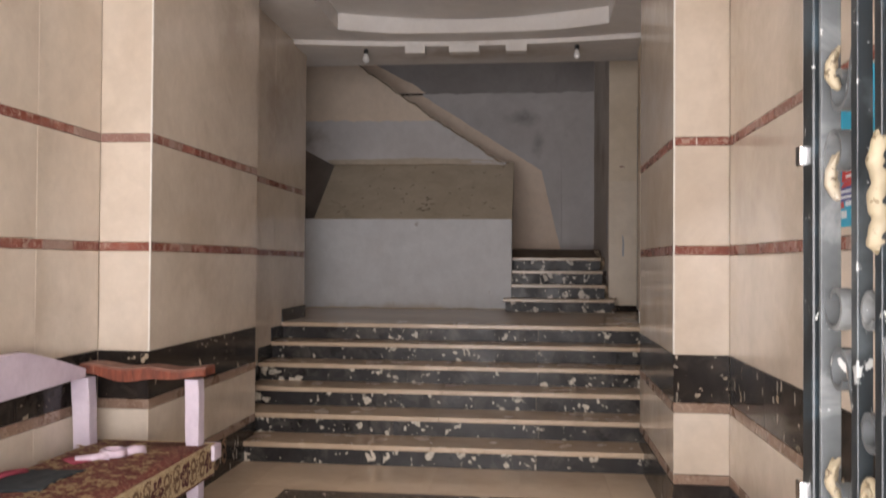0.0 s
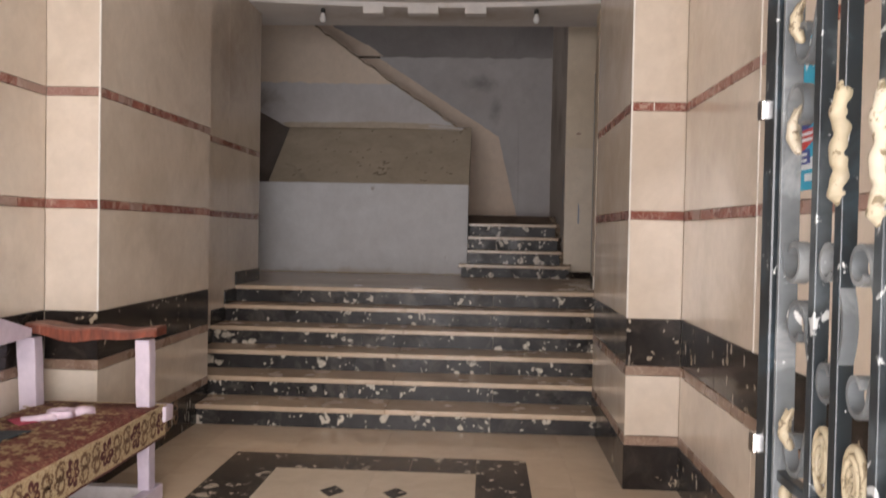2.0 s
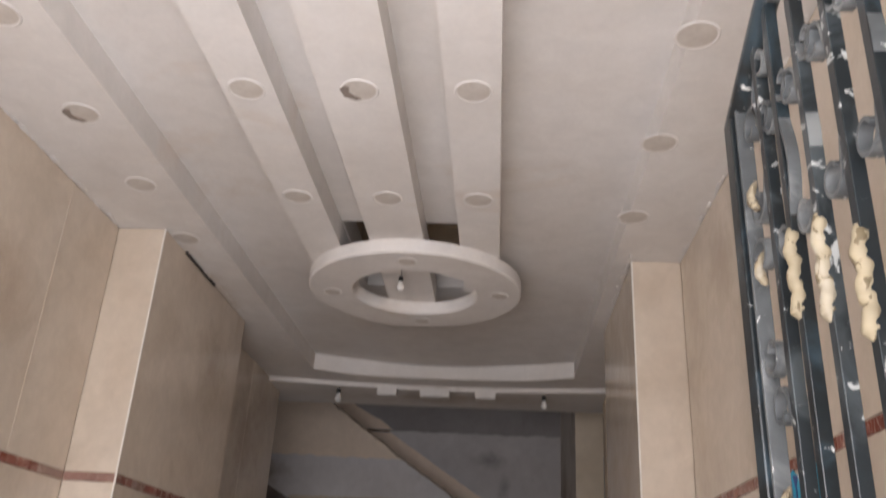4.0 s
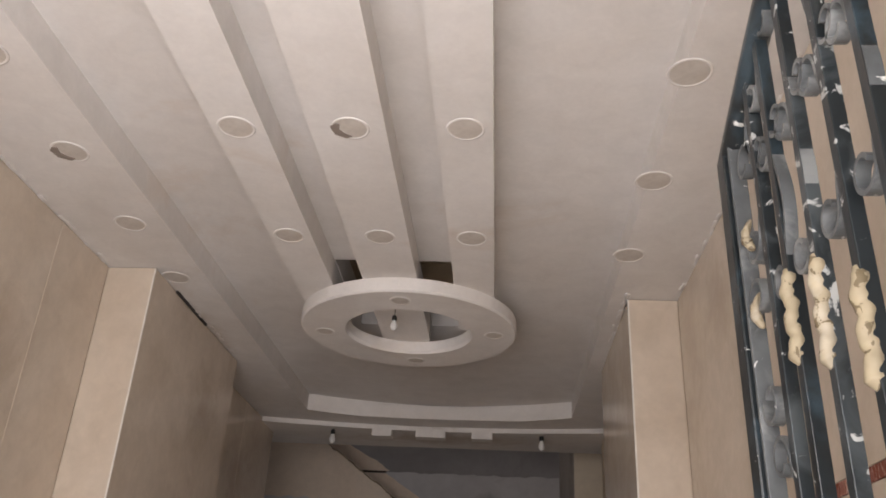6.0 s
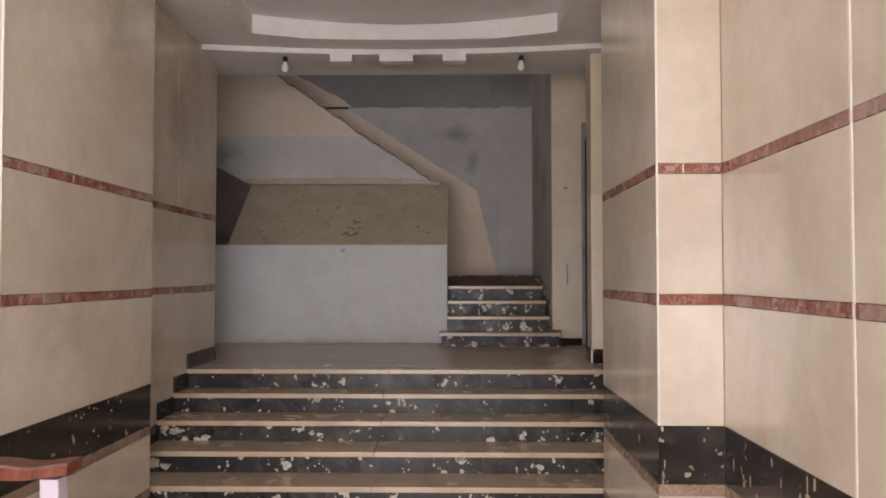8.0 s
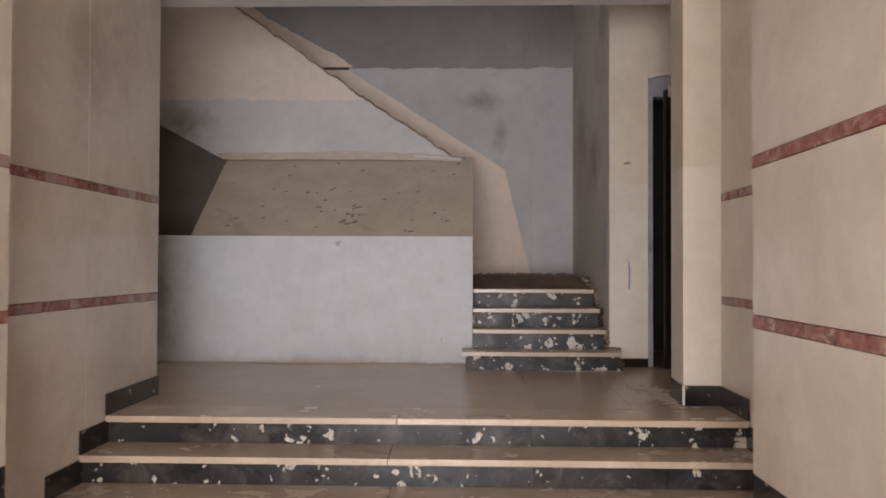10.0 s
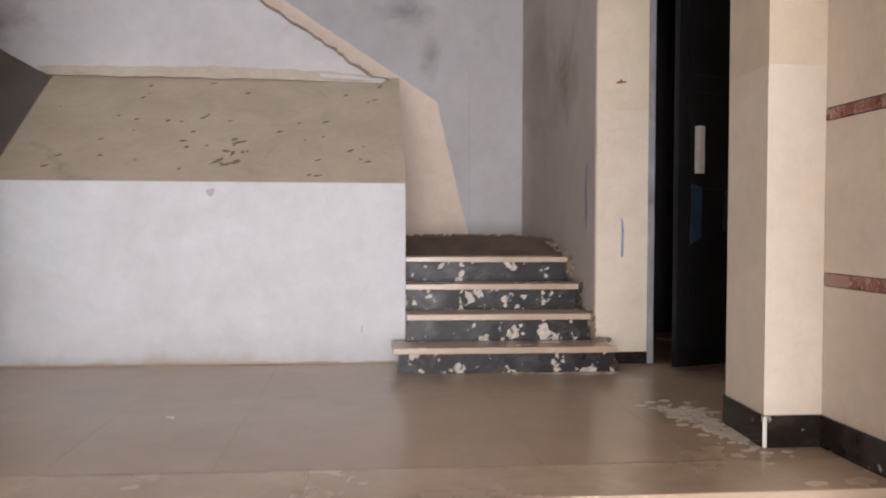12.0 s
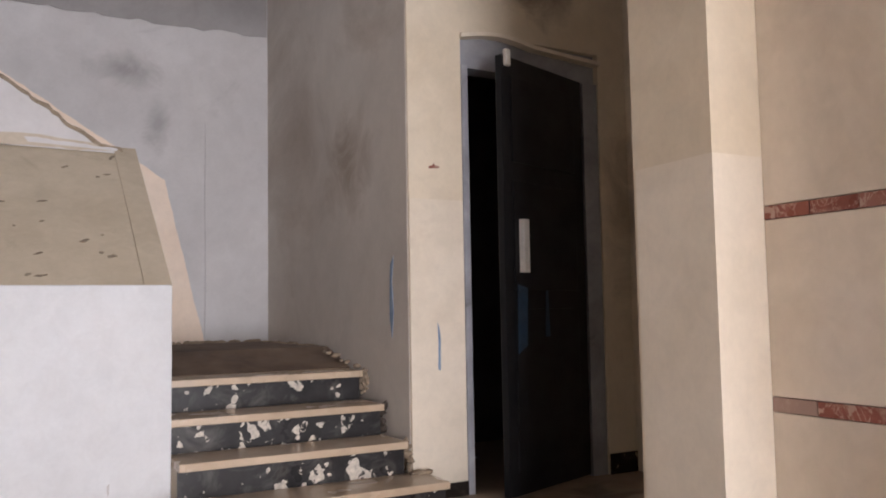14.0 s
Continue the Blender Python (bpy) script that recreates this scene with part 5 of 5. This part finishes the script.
def c_scroll(y, z0, z1, width, face, mat=None):
    """A C-shaped scroll: two volutes joined by a bowed back."""
    r = width * 0.36
    s = 1 if face > 0 else -1
    yc = y - s * (width * 0.5 - r) * 0.55
    top = curl(yc, z1 - r, r, math.pi / 2 + s * math.pi / 2, -s, 1, turns=0.92)
    bot = curl(yc, z0 + r, r, math.pi / 2 + s * math.pi / 2, s, 1, turns=0.92)
    m = 14
    bow = [(yc - s * (r + 0.24 * width * math.sin(math.pi * i / m) ** 1.5), z1 - r + (z0 - z1 + 2 * r) * i / m) for i in range(1, m)]
    return part("scroll", flatbar(bmesh.new(), top[::-1] + bow + bot, 0.0105, 0.0036), mat or IRON_GREY, gate)


def casting(y, z0, z1, rad, leafy, x=GX - 0.004, on=None):
    """A cast ornament on a bar: twisted drops, or a curled acanthus leaf."""
    bm = bmesh.new()
    n = 48
    pts, rad_ = [], []
    for i in range(n + 1):
        f = i / n
        if leafy:
            pts.append((x - 0.010 * math.sin(f * 3.0), y + 0.007 * math.sin(f * 4.2), z0 + (z1 - z0) * f))
            rad_.append(0.002 + rad * math.sin(math.pi * f ** 0.75) ** 0.8 * (1 + 0.10 * math.sin(f * 23)))
        else:
            pts.append((x + 0.0022 * math.cos(f * 20), y + 0.0022 * math.sin(f * 20), z0 + (z1 - z0) * f))
            rad_.append(rad * (0.98 + 0.10 * math.sin(f * 20) + 0.06 * math.sin(f * 47 + y * 50)) * min(1, 0.5 + 6 * min(f, 1 - f)))
    tube(bm, pts, rad, 9, rad_)
    if leafy:
        for s in (-1, 1):
            tube(bm, [(x - 0.006, y, z0 + (z1 - z0) * 0.45), (x - 0.012, y + s * rad * 0.9, z0 + (z1 - z0) * 0.7), (x - 0.006, y + s * rad * 1.1, z1 - 0.004)], 0.006, 8, [0.003, rad * 0.5, 0.002])
    return part("casting", bm, LEAFGOLD if leafy else GOLD, on or gate, "worn gold-painted casting", True)


def rosette(y, z):
    """A cast oval rosette: a coiled ridge in an oval rim."""
    bm = bmesh.new()
    tube(bm, [(GX - 0.004, y + 0.028 * math.cos(0.2618 * k), z + 0.046 * math.sin(0.2618 * k)) for k in range(25)], 0.006, 8)
    coil = [(GX - 0.006, y + 0.022 * (1 - k / 40) * math.cos(0.42 * k), z + 0.037 * (1 - k / 40) * math.sin(0.42 * k)) for k in range(36)]
    tube(bm, coil, 0.006, 8, [0.0062 - 0.00008 * k for k in range(36)])
    return part("rosette", bm, GOLD, gate, "worn gold oval rosette", True)


for k, (z0, z1) in enumerate(((0.12, 0.42), (0.44, 0.70), (0.72, 0.97), (1.06, 1.34), (1.36, 1.68), (1.70, 1.98), (2.00, 2.28), (2.30, 2.56))):
    sc = c_scroll(-4.54, z0, z1, 0.115, 1 if k % 2 else -1)
    casting(-4.535, z0 + (0.14 if k % 2 else 0.64) * (z1 - z0), z0 + (0.38 if k % 2 else 0.88) * (z1 - z0), 0.0085, True, on=sc)
for y, zz in ((-4.70, (1.49, 1.64)), (-4.82, (1.46, 1.62)), (-4.95, (1.44, 1.60)), (-4.70, (2.065, 2.21)), (-4.82, (2.02, 2.18)), (-4.95, (1.95, 2.10)), (-5.07, (1.9, 2.06)), (-5.19, (1.88, 2.04)), (-5.31, (1.88, 2.04))):
    casting(y, zz[0] - 0.01, zz[1] + 0.01, 0.0135, False, x=GX - 0.010, on=bar_at[y])
for a, b in zip(BARS, BARS[1:]):
    y = (a + b) / 2
    c_scroll(y, 1.20, 1.43, 0.095, 1)
    rosette(y, 1.115)
    c_scroll(y, 0.70, 0.95, 0.095, -1)
    c_scroll(y, 0.42, 0.68, 0.095, 1)
    c_scroll(y, 0.12, 0.40, 0.095, -1)
    c_scroll(y, 2.18, 2.50, 0.105, 1)
    c_scroll(y + 0.012, 2.46, 2.74 if y < -4.7 else 2.64, 0.095, -1)
for i in range(8):
    y = -4.50 - 0.11 * i
    bm = bmesh.new()
    bmesh.ops.create_icosphere(bm, subdivisions=2, radius=0.013, matrix=Matrix.Translation((GX, y, 1.018)) @ Matrix.Diagonal((0.8, 0.8, 1.35, 1)))
    part("rail_ball", bm, GOLD, low_rail, "small worn gold ball", True)
for z in (1.08, 1.65):
    part("latch_box", boxed(GX - 0.03, GX + 0.02, -4.428, -4.40, z - 0.016, z + 0.018, bevel=0.004), CHROME, gate, "bright steel latch")
hp = []
for i in range(41):
    f = i / 40
    hp.append((0.008 + 0.008 * abs(math.sin(f * math.pi * 7)), 0.905 - 0.36 * f))
pull = part("pull_handle", turned(bmesh.new(), hp, (GX - 0.055, -4.405, 0), 16), CHROME, gate, "beaded chrome pull handle", True)
part("handle_arm", tube(bmesh.new(), [(GX - 0.055, -4.405, 0.86), (GX - 0.02, -4.43, 0.855)], 0.005, 8), CHROME, pull)
part("handle_arm", tube(bmesh.new(), [(GX - 0.055, -4.405, 0.58), (GX - 0.02, -4.43, 0.58)], 0.005, 8), CHROME, pull)

# ---- chips and flecks on the black stone ----
FLECK = cloudy("pale_stone_fleck", (0.42, 0.36, 0.29), (0.26, 0.22, 0.17), 20, 0.6)
ck = random.Random(77)


def fleck(parent, o, u, n, w, hgt):
    """A small ragged pale fleck on a wall face."""
    o, u, n, z = Vector(o), Vector(u), Vector(n), Vector((0, 0, 1))
    bm = bmesh.new()
    k = 8
    ring_ = [o + u * (w * ck.uniform(0.5, 1.1) * math.cos(6.283 * i / k)) + z * (hgt * ck.uniform(0.5, 1.1) * math.sin(6.283 * i / k)) for i in range(k)]
    lo_, hi_ = [bm.verts.new(p - n * 0.004) for p in ring_], [bm.verts.new(p + n * 0.0014) for p in ring_]
    bm.faces.new(hi_)
    for i in range(k):
        bm.faces.new((lo_[i], lo_[(i + 1) % k], hi_[(i + 1) % k], hi_[i]))
    part("stone_fleck", bm, FLECK, parent)


for i in range(6):
    fleck(p_right, (PR + ck.uniform(0.004, 0.03), PRY, ck.uniform(0.71, 0.955)), X, -Y, ck.uniform(0.004, 0.011), ck.uniform(0.008, 0.03))
for i in range(3):
    fleck(p_right, (PR + ck.uniform(0.05, 0.28), PRY, ck.uniform(0.71, 0.955)), X, -Y, ck.uniform(0.004, 0.010), ck.uniform(0.004, 0.010))
for i in range(13):
    fleck(w_right, (XR, ck.gauss(-1.95, 0.28), ck.uniform(0.71, 0.95)), Y, -X, ck.uniform(0.004, 0.012), ck.uniform(0.010, 0.038))
for i in range(9):
    fleck(w_right, (XR - 0.004, ck.gauss(-1.9, 0.3), ck.uniform(0.03, 0.24)), Y, -X, ck.uniform(0.004, 0.012), ck.uniform(0.010, 0.04))
for i in range(8):
    fleck(p_left, (PL, ck.uniform(-1.4, 0.2), ck.uniform(0.90, 0.955)), Y, X, ck.uniform(0.004, 0.010), ck.uniform(0.005, 0.014))
for i in range(12):
    fleck(p_left, (PL + 0.004, ck.gauss(-0.25, 0.16), ck.uniform(0.03, 0.23)), Y, X, ck.uniform(0.006, 0.02), ck.uniform(0.012, 0.05))

# ---- floor tiles ----
tiles(floor, XL, XR, FRONT, 0.02, 0.0, FLOOR, 0.6)
tiles(landing, -5.25, 1.65, 2.053, 4.28, LZ, DUSTY, 0.6)
